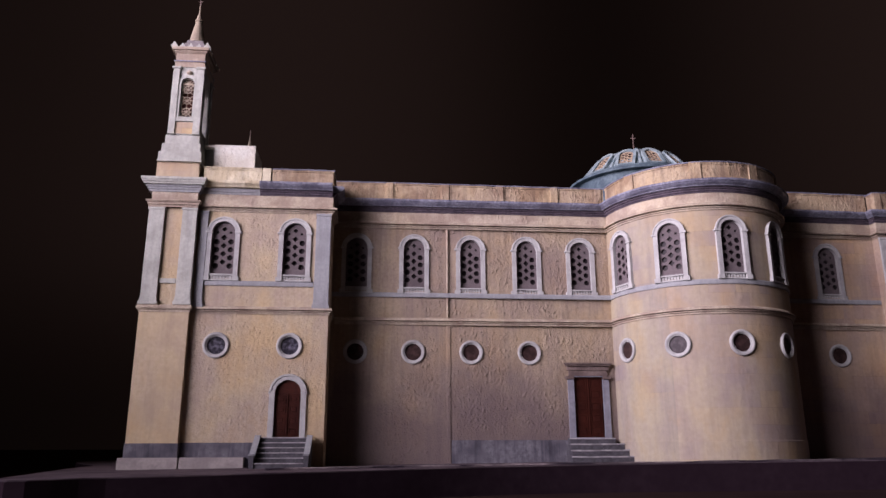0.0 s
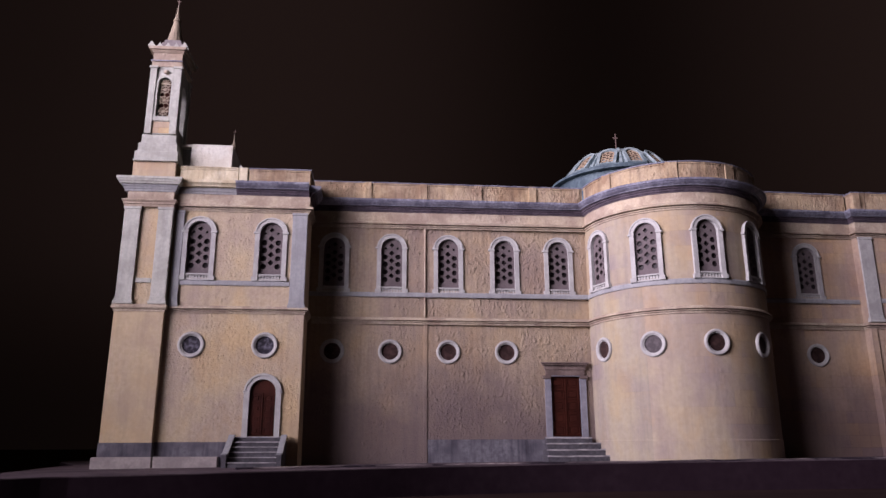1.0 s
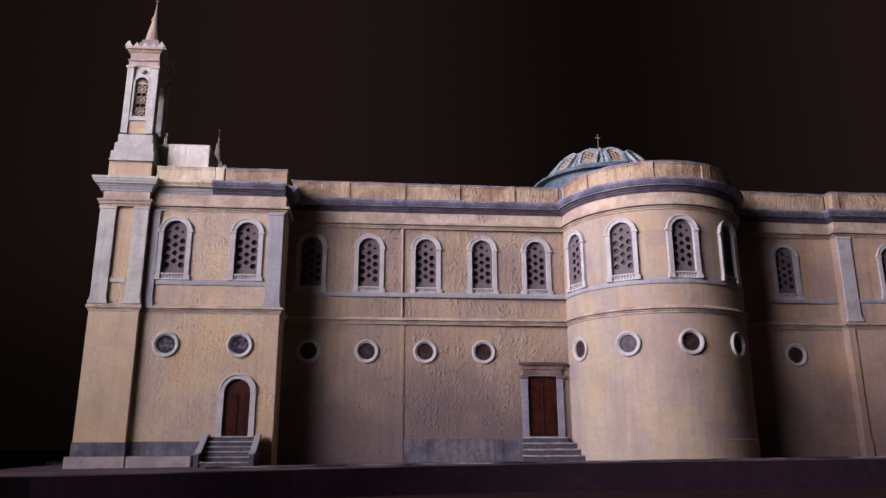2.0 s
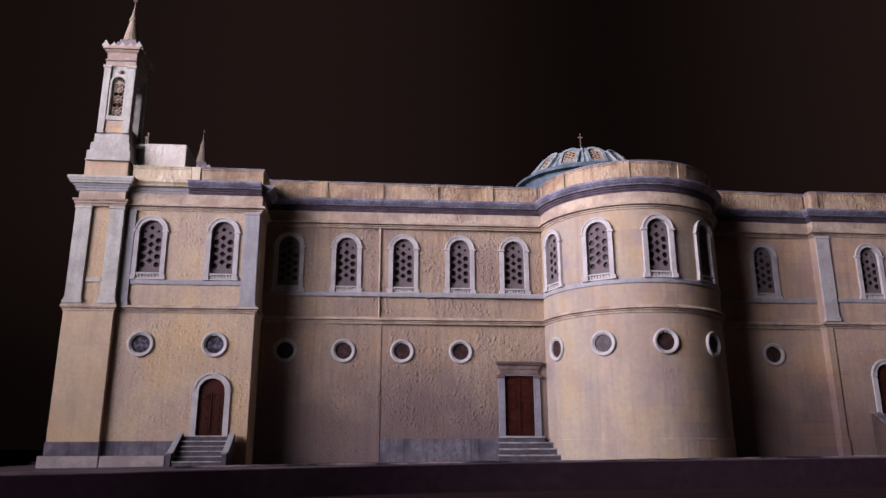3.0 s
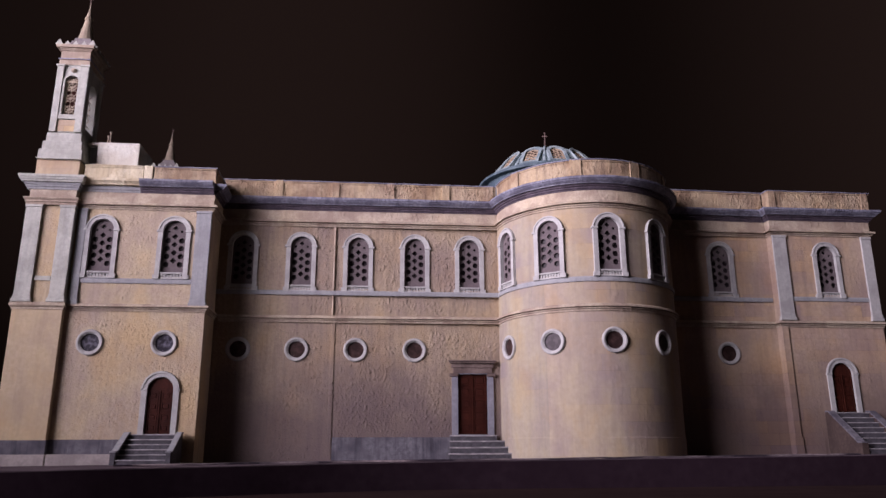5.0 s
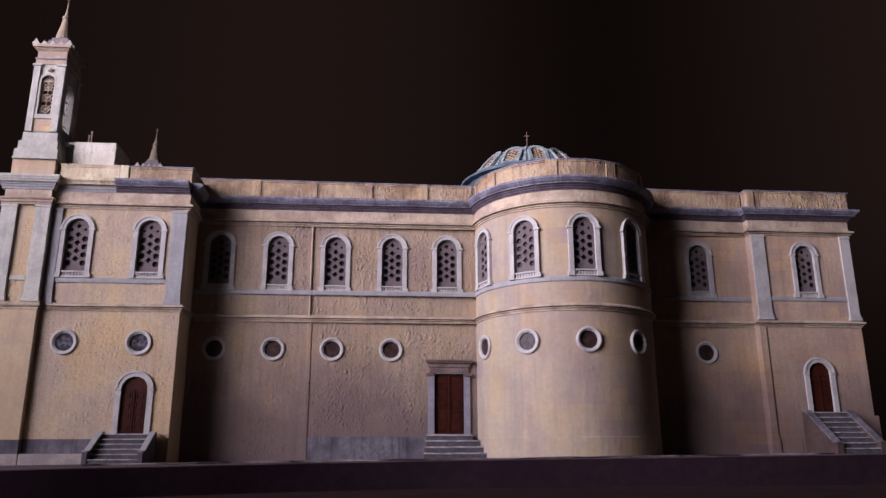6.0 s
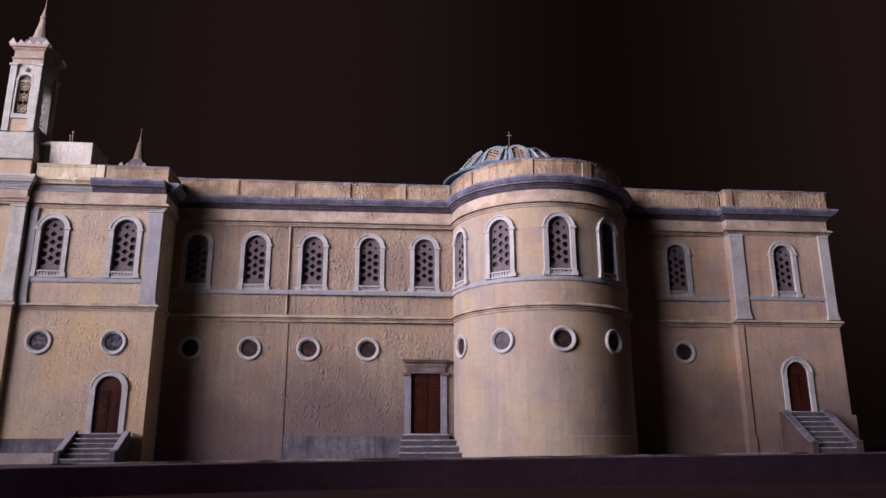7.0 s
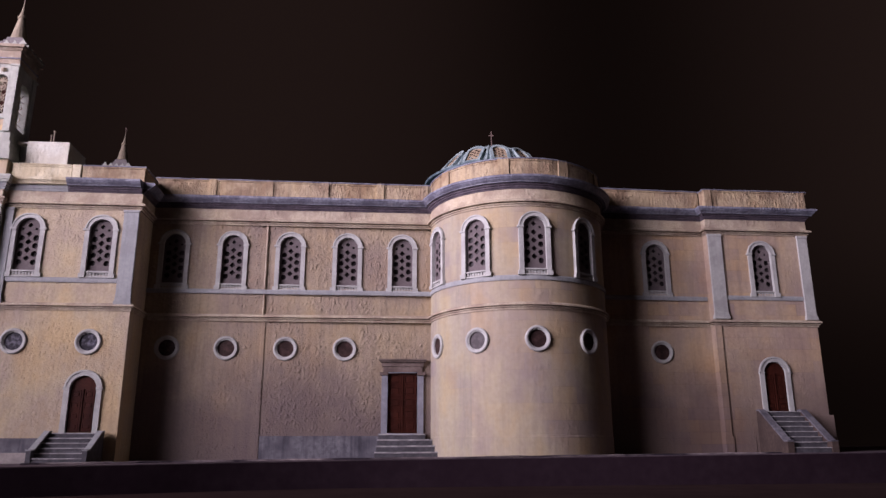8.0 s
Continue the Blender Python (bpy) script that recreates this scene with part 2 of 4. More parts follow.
COPPER = surface("verdigris_copper", (0.070, 0.105, 0.125), (0.140, 0.195, 0.218), (0.040, 0.062, 0.085), 0.7, 1.4, 7.0, 0.006, 4.0, 0.02, rough=0.65, streak=0.3)
COPPER_PALE = surface("pale_verdigris", (0.225, 0.292, 0.300), (0.385, 0.455, 0.458), (0.105, 0.158, 0.182), 0.7, 1.4, 7.0, 0.005, 4.0, 0.02, rough=0.7, streak=0.25)
DOME_GRILLE = surface("buff_dome_grille", (0.311, 0.234, 0.158), (0.415, 0.324, 0.222), (0.224, 0.163, 0.119), 0.5, 2.0, 10.0, 0.003)
FINIAL = surface("buff_finial_stone", (0.265, 0.222, 0.160), (0.355, 0.303, 0.222), (0.212, 0.176, 0.138), 0.5, 2.0, 9.0, 0.006, 6.0, 0.01)
SLATE = surface("violet_grey_roof", (0.170, 0.152, 0.156), (0.255, 0.230, 0.228), (0.130, 0.115, 0.118), 0.5, 2.0, 9.0, 0.006)
ROOFING = surface("dark_roofing", (0.036, 0.032, 0.035), (0.058, 0.052, 0.055), (0.029, 0.026, 0.029), 0.5, 0.8, 6.0, 0.01)
CROSS = surface("rusty_iron", (0.144, 0.101, 0.086), (0.230, 0.166, 0.144), (0.101, 0.072, 0.065), 0.5, 6.0, 20.0, 0.002, rough=0.6)


def glass(name, dark, light, scale):
    """Old dusty glass, nearly black, with a mottled film on it."""
    m, nodes, links, b = material(name, 0.45)
    geo = nodes.new("ShaderNodeNewGeometry")
    col = ramp(nodes, links, noise_node(nodes, links, geo.outputs["Position"], scale, 4.0), [(0.45, dark), (0.75, light)])
    links.new(col, b.inputs["Base Color"])
    b.inputs["Specular IOR Level"].default_value = 0.15
    return m


GLASS = glass("dark_window_glass", (0.020, 0.015, 0.017), (0.050, 0.040, 0.044), 3.0)
OCULUS_GLASS = glass("dusty_oculus_glass", (0.022, 0.020, 0.028), (0.16, 0.155, 0.195), 7.0)
BROWN_GLASS = glass("brown_oculus_glass", (0.030, 0.018, 0.017), (0.085, 0.05, 0.045), 5.0)
PALE_GLASS = glass("dusty_pale_glass", (0.045, 0.036, 0.040), (0.10, 0.085, 0.09), 6.0)


# ---------------------------------------------------------------- mesh helpers
def part(name, bm, mat, parent=None, label="", smooth=False):
    """Links a bmesh as one mesh object under a thing or a part."""
    bmesh.ops.recalc_face_normals(bm, faces=bm.faces[:])
    me = bpy.data.meshes.new(name)
    bm.to_mesh(me)
    bm.free()
    me.materials.append(mat)
    if smooth:
        for p in me.polygons:
            p.use_smooth = True
    ob = new(name, me)
    if parent:
        ob.parent = parent
    if label:
        ob["label"] = label
    return ob


def box(x0, x1, y0, y1, z0, z1, bev=0.012, bm=None):
    b2 = bmesh.new()
    bmesh.ops.create_cube(b2, size=1.0)
    for v in b2.verts:
        v.co = Vector(((x0 + x1) / 2 + v.co.x * (x1 - x0), (y0 + y1) / 2 + v.co.y * (y1 - y0), (z0 + z1) / 2 + v.co.z * (z1 - z0)))
    if bev:
        bmesh.ops.bevel(b2, geom=b2.edges[:], offset=bev, segments=2, profile=0.6, affect="EDGES")
    if bm is None:
        return b2
    merge(bm, b2)
    return bm


def stack(x0, x1, y0, y1, levels):
    """One moulded block of rectangular plan from (outward, height) pairs, bottom first."""
    bm = bmesh.new()
    rows = [[bm.verts.new(c) for c in ((x0 - o, y0 - o, z), (x1 + o, y0 - o, z), (x1 + o, y1 + o, z), (x0 - o, y1 + o, z))] for o, z in levels]
    bm.faces.new(rows[0][::-1])
    bm.faces.new(rows[-1])
    for a, b in zip(rows, rows[1:]):
        for i in range(4):
            j = (i + 1) % 4
            bm.faces.new((a[i], a[j], b[j], b[i]))
    return bm


def merge(bm, other):
    me = bpy.data.meshes.new("tmp")
    other.to_mesh(me)
    other.free()
    bm.from_mesh(me)
    bpy.data.meshes.remove(me)


def plate(outline, holes, y0, y1):
    """A slab in the x-z plane between depths y0 and y1, with real openings."""
    loops = [[Vector((x, z, 0)) for x, z in lp] for lp in [outline, *holes]]
    tris = tessellate_polygon(loops)
    flat = [p for lp in loops for p in lp]
    bm = bmesh.new()
    front = [bm.verts.new((p.x, y0, p.y)) for p in flat]
    back = [bm.verts.new((p.x, y1, p.y)) for p in flat]
    for a, b, c in tris:
        bm.faces.new((front[a], front[b], front[c]))
        bm.faces.new((back[c], back[b], back[a]))
    i = 0
    for lp in loops:
        n = len(lp)
        for k in range(n):
            a, b = i + k, i + (k + 1) % n
            bm.faces.new((front[a], back[a], back[b], front[b]))
        i += n
    return bm


def rect(x0, x1, z0, z1):
    return [(x0, z0), (x1, z0), (x1, z1), (x0, z1)]


def arch(cx, r, z0, spring, n=14):
    return [(cx - r, z0), (cx + r, z0)] + [(cx + r * math.cos(math.pi * i / n), spring + r * math.sin(math.pi * i / n)) for i in range(n + 1)]


def ring(cx, cz, r, n=28, turn=0.0):
    return [(cx + r * math.cos(turn + 2 * math.pi * i / n), cz + r * math.sin(turn + 2 * math.pi * i / n)) for i in range(n)]


def lathe(profile, n=28, cx=0.0, cy=0.0, turn=0.0):
    """Turns (radius, height) pairs round the upright axis at cx, cy."""
    bm = bmesh.new()
    rows = []
    for r, z in profile:
        if r < 1e-4:
            rows.append([bm.verts.new((cx, cy, z))])
        else:
            rows.append([bm.verts.new((cx + r * math.cos(turn + 2 * math.pi * i / n), cy + r * math.sin(turn + 2 * math.pi * i / n), z)) for i in range(n)])
    for a, b in zip(rows, rows[1:]):
        for i in range(n):
            j = (i + 1) % n
            if len(a) == 1 and len(b) == 1:
                continue
            if len(a) == 1:
                bm.faces.new((a[0], b[i], b[j]))
            elif len(b) == 1:
                bm.faces.new((a[i], a[j], b[0]))
            else:
                bm.faces.new((a[i], a[j], b[j], b[i]))
    return bm


def along(points, step=0.18):
    """A plan line cut into short runs."""
    out = [Vector(points[0])]
    for a, b in zip(points, points[1:]):
        a, b = Vector(a), Vector(b)
        n = max(1, int((b - a).length / step))
        out += [a.lerp(b, i / n) for i in range(1, n + 1)]
    return out


def sweep(points, profile, rag=0.006, closed_ends=True):
    """Runs a moulding's profile of (outward, height) pairs along a plan line; outward is to the line's right. rag: uneven hand-made edges, in metres."""
    pts = along(points)
    n = len(pts)
    bm = bmesh.new()
    rows = []
    for i, p in enumerate(pts):
        d0 = (pts[i] - pts[i - 1]).normalized() if i else None
        d1 = (pts[i + 1] - pts[i]).normalized() if i < n - 1 else None
        d0, d1 = d0 or d1, d1 or d0
        n0, n1 = Vector((d0.y, -d0.x)), Vector((d1.y, -d1.x))
        m = (n0 + n1) / max(0.3, 1 + n0.dot(n1))
        row = []
        for k, (o, z) in enumerate(profile):
            j = noise.noise(Vector((p.x * 2.6, p.y * 2.6, z * 3.0))) * rag
            jz = noise.noise(Vector((p.x * 1.3 + 9, p.y * 1.3, z * 3.0))) * rag
            row.append(bm.verts.new((p.x + m.x * (o + j), p.y + m.y * (o + j), z + jz)))
        rows.append(row)
    k = len(profile)
    for a, b in zip(rows, rows[1:]):
        for i in range(k):
            bm.faces.new((a[i], b[i], b[(i + 1) % k], a[(i + 1) % k]))
    if closed_ends:
        bm.faces.new(rows[0])
        bm.faces.new(rows[-1][::-1])
    return bm


# ---------------------------------------------------------------- plan
LX0, LX1, LY = -8.30, -1.54, 29.08
MY = 30.85
AX, AY, AR = 14.10, 30.85, 3.75
RX0, RX1, RY = 22.78, 27.50, 30.45
BACK = 42.6
TH = 0.35


def ground_z(x):
    return 0.42 + 0.0095 * x


# ground that reaches the horizon, and the dark base on which the church stands
g = bmesh.new()
bmesh.ops.create_grid(g, x_segments=8, y_segments=8, size=2400)
for v in g.verts:
    v.co.z = -0.42
tagged(part("ground", g, BLACK), "nearly black unlit ground all round the base", "ground", kind="structure")

EDGE = [(-8.8, 19.8), (-6.4, 20.5), (-3.2, 21.7), (0.8, 23.6), (4.0, 25.0), (8.0, 26.0), (14.0, 26.3), (20.0, 26.4), (27.0, 26.7), (34.0, 27.6), (46.0, 30.0), (46.0, 62.0), (-15.5, 62.0), (-12.6, 37.0), (-10.4, 26.0)]
rim = []
for k in range(len(EDGE)):
    # a smooth curve through the corners of the plan
    p0, p1, p2, p3 = (Vector(EDGE[(k + q) % len(EDGE)]) for q in (-1, 0, 1, 2))
    cuts = max(2, int((p2 - p1).length / 0.5))
    for i in range(cuts):
        u = i / cuts
        rim.append(0.5 * (2 * p1 + (p2 - p0) * u + (2 * p0 - 5 * p1 + 4 * p2 - p3) * u * u + (3 * p1 - p0 - 3 * p2 + p3) * u ** 3))
rim = [Vector((p.x, p.y + 0.012 * noise.noise(Vector((p.x * 0.6, p.y * 0.6, 5))))) for p in rim]
bm = bmesh.new()
top = [bm.verts.new((p.x, p.y, ground_z(p.x) - 0.03)) for p in rim]
low = [bm.verts.new((p.x, p.y, -0.5)) for p in rim]
bm.faces.new(top)
for i in range(len(rim)):
    j = (i + 1) % len(rim)
    bm.faces.new((top[i], low[i], low[j], top[j]))
base = tagged(part("base", bm, BASE, None, "", False), "dark painted base under the church", "base", kind="structure")
bm = bmesh.new()
inner = [p + (Vector((12, 40)) - p).normalized() * 0.05 for p in rim]
up = [bm.verts.new((p.x, p.y, ground_z(p.x) + 0.012 * noise.noise(Vector((p.x, p.y, 0))))) for p in inner]
dn = [bm.verts.new((p.x, p.y, ground_z(p.x) - 0.026)) for p in inner]
bm.faces.new(up)
for i in range(len(inner)):
    j = (i + 1) % len(inner)
    bm.faces.new((up[i], dn[i], dn[j], up[j]))
tagged(part("pavement", bm, SLAB), "dim grey paving on top of the dark base", "pavement", kind="structure")
bm = sweep([(-3.1, 25.1), (-2.0, 25.45), (0.8, 26.15), (4.0, 26.62), (8.0, 26.66), (14.0, 26.62), (20.0, 26.72), (23.0, 26.85)], [(0.0, 0.0), (0.26, 0.0), (0.27, 0.035), (0.22, 0.05), (0.0, 0.05)], rag=0.015)
for v in bm.verts:
    v.co.z += ground_z(v.co.x) + 0.012
tagged(part("kerb", bm, KERB), "low worn kerb of pale stone along the paving", "kerb", kind="structure")

# ---------------------------------------------------------------- the church
church = tagged(new("church"), "ochre stucco church with white window frames and a green dome", "church")
church.matrix_basis = pose(10.0, 36.7, 0.4)
CHURCH_INV = church.matrix_basis.inverted()


def cpart(name, bm, mat, label="", smooth=False):
    ob = part(name, bm, mat, None, label, smooth)
    ob.parent, ob.matrix_parent_inverse = church, CHURCH_INV
    return ob


def spart(name, bm, mat, parent, label="", smooth=False):
    """A piece under a part that is built at the world's origin."""
    ob = part(name, bm, mat, None, label, smooth)
    ob.parent = parent
    return ob


WIN_HOLE, OCU_HOLE = 0.50, 0.37
MAIN_WIN = [-0.54, 1.88, 4.30, 6.73, 9.10]
MAIN_OCU = [-0.50, 1.87, 4.285, 6.735]
LEFT_WIN, LEFT_OCU = [-5.73, -2.95], [-5.71, -2.965]
APSE_ANG = [-71.5, -35.8, 0.5, 36.2]
EAST_WIN, EAST_OCU, BLOCK_WIN = 20.44, 20.46, 25.24
ZO = 4.88
D1, D2, D3 = -2.93, 9.17, 25.24


def win_hole(x):
    return arch(x, WIN_HOLE, 7.45, 9.33)


TOPW = 11.45
# walls, each with its openings
cpart("wall", plate(rect(LX0, LX1, 0.2, TOPW), [win_hole(x) for x in LEFT_WIN] + [ring(x, ZO, OCU_HOLE) for x in LEFT_OCU] + [arch(D1, 0.52, 1.40, 3.06)], LY, LY + TH), OCHRE, "pale ochre stucco front of the narthex")
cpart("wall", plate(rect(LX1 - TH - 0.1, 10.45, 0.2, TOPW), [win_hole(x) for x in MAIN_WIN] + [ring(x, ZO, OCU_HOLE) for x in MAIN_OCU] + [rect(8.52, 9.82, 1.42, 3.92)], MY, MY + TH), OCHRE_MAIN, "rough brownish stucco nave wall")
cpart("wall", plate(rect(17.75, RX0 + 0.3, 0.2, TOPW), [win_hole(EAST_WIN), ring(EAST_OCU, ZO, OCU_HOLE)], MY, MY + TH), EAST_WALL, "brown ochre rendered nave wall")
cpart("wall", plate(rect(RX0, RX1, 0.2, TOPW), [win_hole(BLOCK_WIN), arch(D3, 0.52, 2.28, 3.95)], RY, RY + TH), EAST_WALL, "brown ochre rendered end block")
for x, y0, y1, mat in ((LX1, LY + TH, MY, OCHRE), (RX1, RY + TH, BACK + 0.6, EAST_WALL)):
    cpart("wall", box(x - TH, x, y0, y1, 0.2, TOPW, 0), mat)
cpart("wall", box(RX0, RX0 + 0.3, RY + TH, MY, 0.2, TOPW, 0), EAST_WALL)
cpart("wall", box(LX0, LX0 + TH, LY + TH, BACK + 1.8, 0.2, TOPW, 0), OCHRE)
cpart("wall", box(LX0, LX1, BACK + 1.8, BACK + 2.15, 0.2, TOPW, 0), OCHRE)
cpart("wall", box(LX1 - TH, LX1, BACK + 0.4, BACK + 1.8, 0.2, TOPW, 0), OCHRE)
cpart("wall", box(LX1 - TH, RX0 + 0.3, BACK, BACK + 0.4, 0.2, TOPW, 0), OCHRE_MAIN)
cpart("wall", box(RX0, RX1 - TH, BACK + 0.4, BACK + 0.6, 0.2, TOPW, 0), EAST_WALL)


def bend(bm, radius):
    """Bends a flat slab (x: arc length, y: depth) round the apse."""
    reach = radius * math.pi / 2
    for i in range(1, 40):
        s = -reach + 2 * reach * i / 40
        bmesh.ops.bisect_plane(bm, geom=bm.verts[:] + bm.edges[:] + bm.faces[:], plane_co=(s, 0, 0), plane_no=(1, 0, 0))
    for v in bm.verts:
        a, r = v.co.x / radius, radius - v.co.y
        v.co = Vector((AX + r * math.sin(a), AY - r * math.cos(a), v.co.z))
    return bm


reach = AR * math.pi / 2
arcs = [AR * math.radians(a) for a in APSE_ANG]
apse = cpart("wall", bend(plate(rect(-reach, reach, 0.2, TOPW), [win_hole(s) for s in arcs] + [ring(s, ZO, OCU_HOLE) for s in arcs], 0.0, TH), AR), APSE_WALL, "smooth cream rendered half-round apse", True)
me = apse.data
for p in me.polygons:
    p.use_smooth = True
me.set_sharp_from_angle(angle=radians(30))

# plan line of the mouldings
ARC = [(AX + AR * math.sin(radians(a)), AY - AR * math.cos(radians(a))) for a in range(-88, 89, 4)]
LINE = [(-6.72, LY), (LX1, LY), (LX1, MY), *ARC, (RX0, MY), (RX0, RY), (RX1, RY), (RX1, BACK)]
def string_profile(dz):
    return [(-0.02, 6.00 + dz), (0.04, 6.00 + dz), (0.045, 6.08 + dz), (0.10, 6.085 + dz), (0.105, 6.12 + dz), (0.02, 6.125 + dz), (0.02, 6.155 + dz), (0.16, 6.16 + dz), (0.15, 6.22 + dz), (0.05, 6.29 + dz), (-0.02, 6.29 + dz)]


cpart("string_course", sweep(LINE[:3], string_profile(0.06)), MOULD, "cream moulded string course")
cpart("string_course", sweep([(LX1 + 0.16, MY), *ARC, *LINE[-4:]], string_profile(0.0)), MOULD)
cpart("architrave", sweep(LINE, [(-0.02, 10.16), (0.04, 10.16), (0.045, 10.23), (0.10, 10.235), (0.105, 10.275), (0.02, 10.28), (0.02, 10.31), (0.19, 10.315), (0.20, 10.38), (0.17, 10.40), (0.04, 10.46), (-0.02, 10.46)]), MOULD, "cream moulded architrave in two steps")
cpart("frieze", sweep(LINE, [(-0.02, 10.46), (0.03, 10.46), (0.035, 10.87), (-0.02, 10.87)], 0.004), MOULD)
CORNICE = [(-0.02, 11.092), (0.28, 11.092), (0.29, 11.125), (0.33, 11.15), (0.39, 11.20), (0.425, 11.255), (0.45, 11.26), (0.46, 11.335), (0.41, 11.37), (-0.02, 11.38)]
BED_COURSE = [(-0.02, 10.87), (0.06, 10.87), (0.07, 10.92), (0.11, 10.93), (0.12, 11.00), (0.17, 11.01), (0.18, 11.088), (-0.02, 11.088)]
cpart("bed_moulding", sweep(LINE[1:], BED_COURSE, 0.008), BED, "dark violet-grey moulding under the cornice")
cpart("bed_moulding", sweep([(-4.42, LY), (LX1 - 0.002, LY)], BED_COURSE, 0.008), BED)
cpart("cornice", sweep(LINE[1:], CORNICE, 0.012), LEAD, "blue-grey weathered cornice")
cpart("bed_moulding", sweep([(-6.72, LY), (-4.42, LY)], [(-0.02, 10.87), (0.06, 10.87), (0.08, 10.95), (0.12, 10.97), (0.13, 11.115), (-0.02, 11.115)], 0.008), GREYPIL, "grey moulding under the pale cornice")
cpart("cornice", sweep([(-6.72, LY), (-4.42, LY)], [(-0.02, 11.118), (0.28, 11.118), (0.30, 11.17), (0.37, 11.24), (0.39, 11.25), (0.39, 11.36), (-0.02, 11.38)], 0.010), CREAM, "cream limewashed stretch of cornice")
cpart("cornice", sweep([(-4.42, LY), (LX1 - 0.002, LY)], CORNICE, 0.010), LEAD)


def parapet(points, top, mat, back=0.30, label=""):
    prof = [(-back, 11.36), (0.02, 11.36), (0.02, 11.44), (0.0, 11.46), (0.0, top - 0.11), (0.025, top - 0.10), (0.03, top - 0.034), (-back, top - 0.034)]
    cpart("coping", sweep(points, [(-back - 0.02, top - 0.03), (0.055, top - 0.03), (0.06, top + 0.012), (-back - 0.02, top + 0.016)], 0.014), LEAD if mat is PARAPET else mat)
    return cpart("parapet", sweep(points, prof, 0.024), mat, label)


parapet([(-6.70, LY), (-4.42, LY)], 12.03, CREAM, label="cream limewashed stretch of parapet")
parapet([(-4.385, LY), (-4.03, LY)], 12.03, CREAM)
parapet([(-3.99, LY), (LX1, LY), (LX1, MY + 0.02)], 12.03, PARAPET)
cuts = [LX1 - 0.1, 1.07, 3.50, 5.92, 8.36, ARC[0][0]]
for a, b in zip(cuts, cuts[1:]):
    parapet([(a + 0.008, MY + 0.1), (b - 0.008, MY + 0.1)], 12.27, PARAPET, label="weathered ochre parapet section with stained coping")
turns = [-88, -57.3, -13.1, 24.7, 60, 88]
for a, b in zip(turns, turns[1:]):
    n = max(3, int((b - a) / 4))
    parapet([(AX + AR * math.sin(radians(q)), AY - AR * math.cos(radians(q))) for q in (a + 0.1 + (b - a - 0.2) * i / n for i in range(n + 1))], 12.20, PARAPET)
parapet([ARC[-1], (RX0 - 0.02, MY + 0.05)], 12.32, PARAPET)
parapet([(RX0, MY), (RX0, RY - 0.08), (23.40, RY - 0.08)], 12.27, PARAPET)
parapet([(23.43, RY - 0.08), (RX1 + 0.18, RY - 0.08), (RX1 + 0.18, BACK)], 12.27, PARAPET)
# shallow piers on the parapet
for x, y, top in [(-4.21, LY, 12.05), (0.80, MY + 0.1, 12.29), (3.23, MY + 0.1, 12.29), (5.65, MY + 0.1, 12.29), (8.09, MY + 0.1, 12.29), (10.1, MY + 0.1, 12.29), (22.97, RY - 0.08, 12.29), (27.45, RY - 0.08, 12.29)]:
    w = 0.17 if x != 10.1 else 0.14
    cpart("parapet_pier", box(x - w, x + w, y - 0.05, y + 0.1, 11.385, top, 0.015), CREAM if x == -4.21 else PARAPET)
for a in (-60, -17.1, 21.3, 56.5):
    b2 = box(-0.23, 0.23, -0.05, 0.1, 11.385, 12.21, 0.015)
    bmesh.ops.transform(b2, matrix=pose(AX + AR * math.sin(radians(a)), AY - AR * math.cos(radians(a)), 0, 0, 0, a), verts=b2.verts)
    cpart("parapet_pier", b2, PARAPET)

# white band under the windows
BAND = [(-0.02, 7.16), (0.04, 7.16), (0.05, 7.20), (0.055, 7.30), (0.02, 7.36), (-0.02, 7.36)]
for pts in ([(-6.35, LY), (-2.16, LY)], [(LX1 + 0.01, MY), *ARC, (RX0 - 0.05, MY)], [(23.42, RY), (27.00, RY)]):
    cpart("sill_band", sweep(pts, BAND, 0.006), GREYPIL, "pale grey band under the windows")


def pilaster(x0, x1, y, z0, z1, mat, flare=0.05, proud=0.09):
    bm = bmesh.new()
    box(x0, x1, y - proud, y + 0.05, z0 + 0.30, z1 - 0.10, 0.01, bm)
    box(x0 - flare, x1 + flare, y - proud - 0.05, y + 0.05, z0, z0 + 0.12, 0.015, bm)
    box(x0 - flare * 0.6, x1 + flare * 0.6, y - proud - 0.03, y + 0.05, z0 + 0.121, z0 + 0.20, 0.02, bm)
    box(x0 - flare * 0.25, x1 + flare * 0.25, y - proud - 0.012, y + 0.05, z0 + 0.201, z0 + 0.299, 0.01, bm)
    box(x0 - 0.02, x1 + 0.02, y - proud - 0.025, y + 0.05, z1 - 0.099, z1, 0.01, bm)
    return cpart("pilaster", bm, mat, "pale grey painted pilaster with a moulded foot")


pilaster(-2.14, -1.56, LY, 6.295, 10.155, GREYPIL)
pilaster(-6.68, -6.36, LY, 6.295, 10.155, GREYPIL)
pilaster(22.80, 23.42, RY, 6.295, 10.155, WHITE)
pilaster(27.02, 27.48, RY, 6.295, 10.155, WHITE)

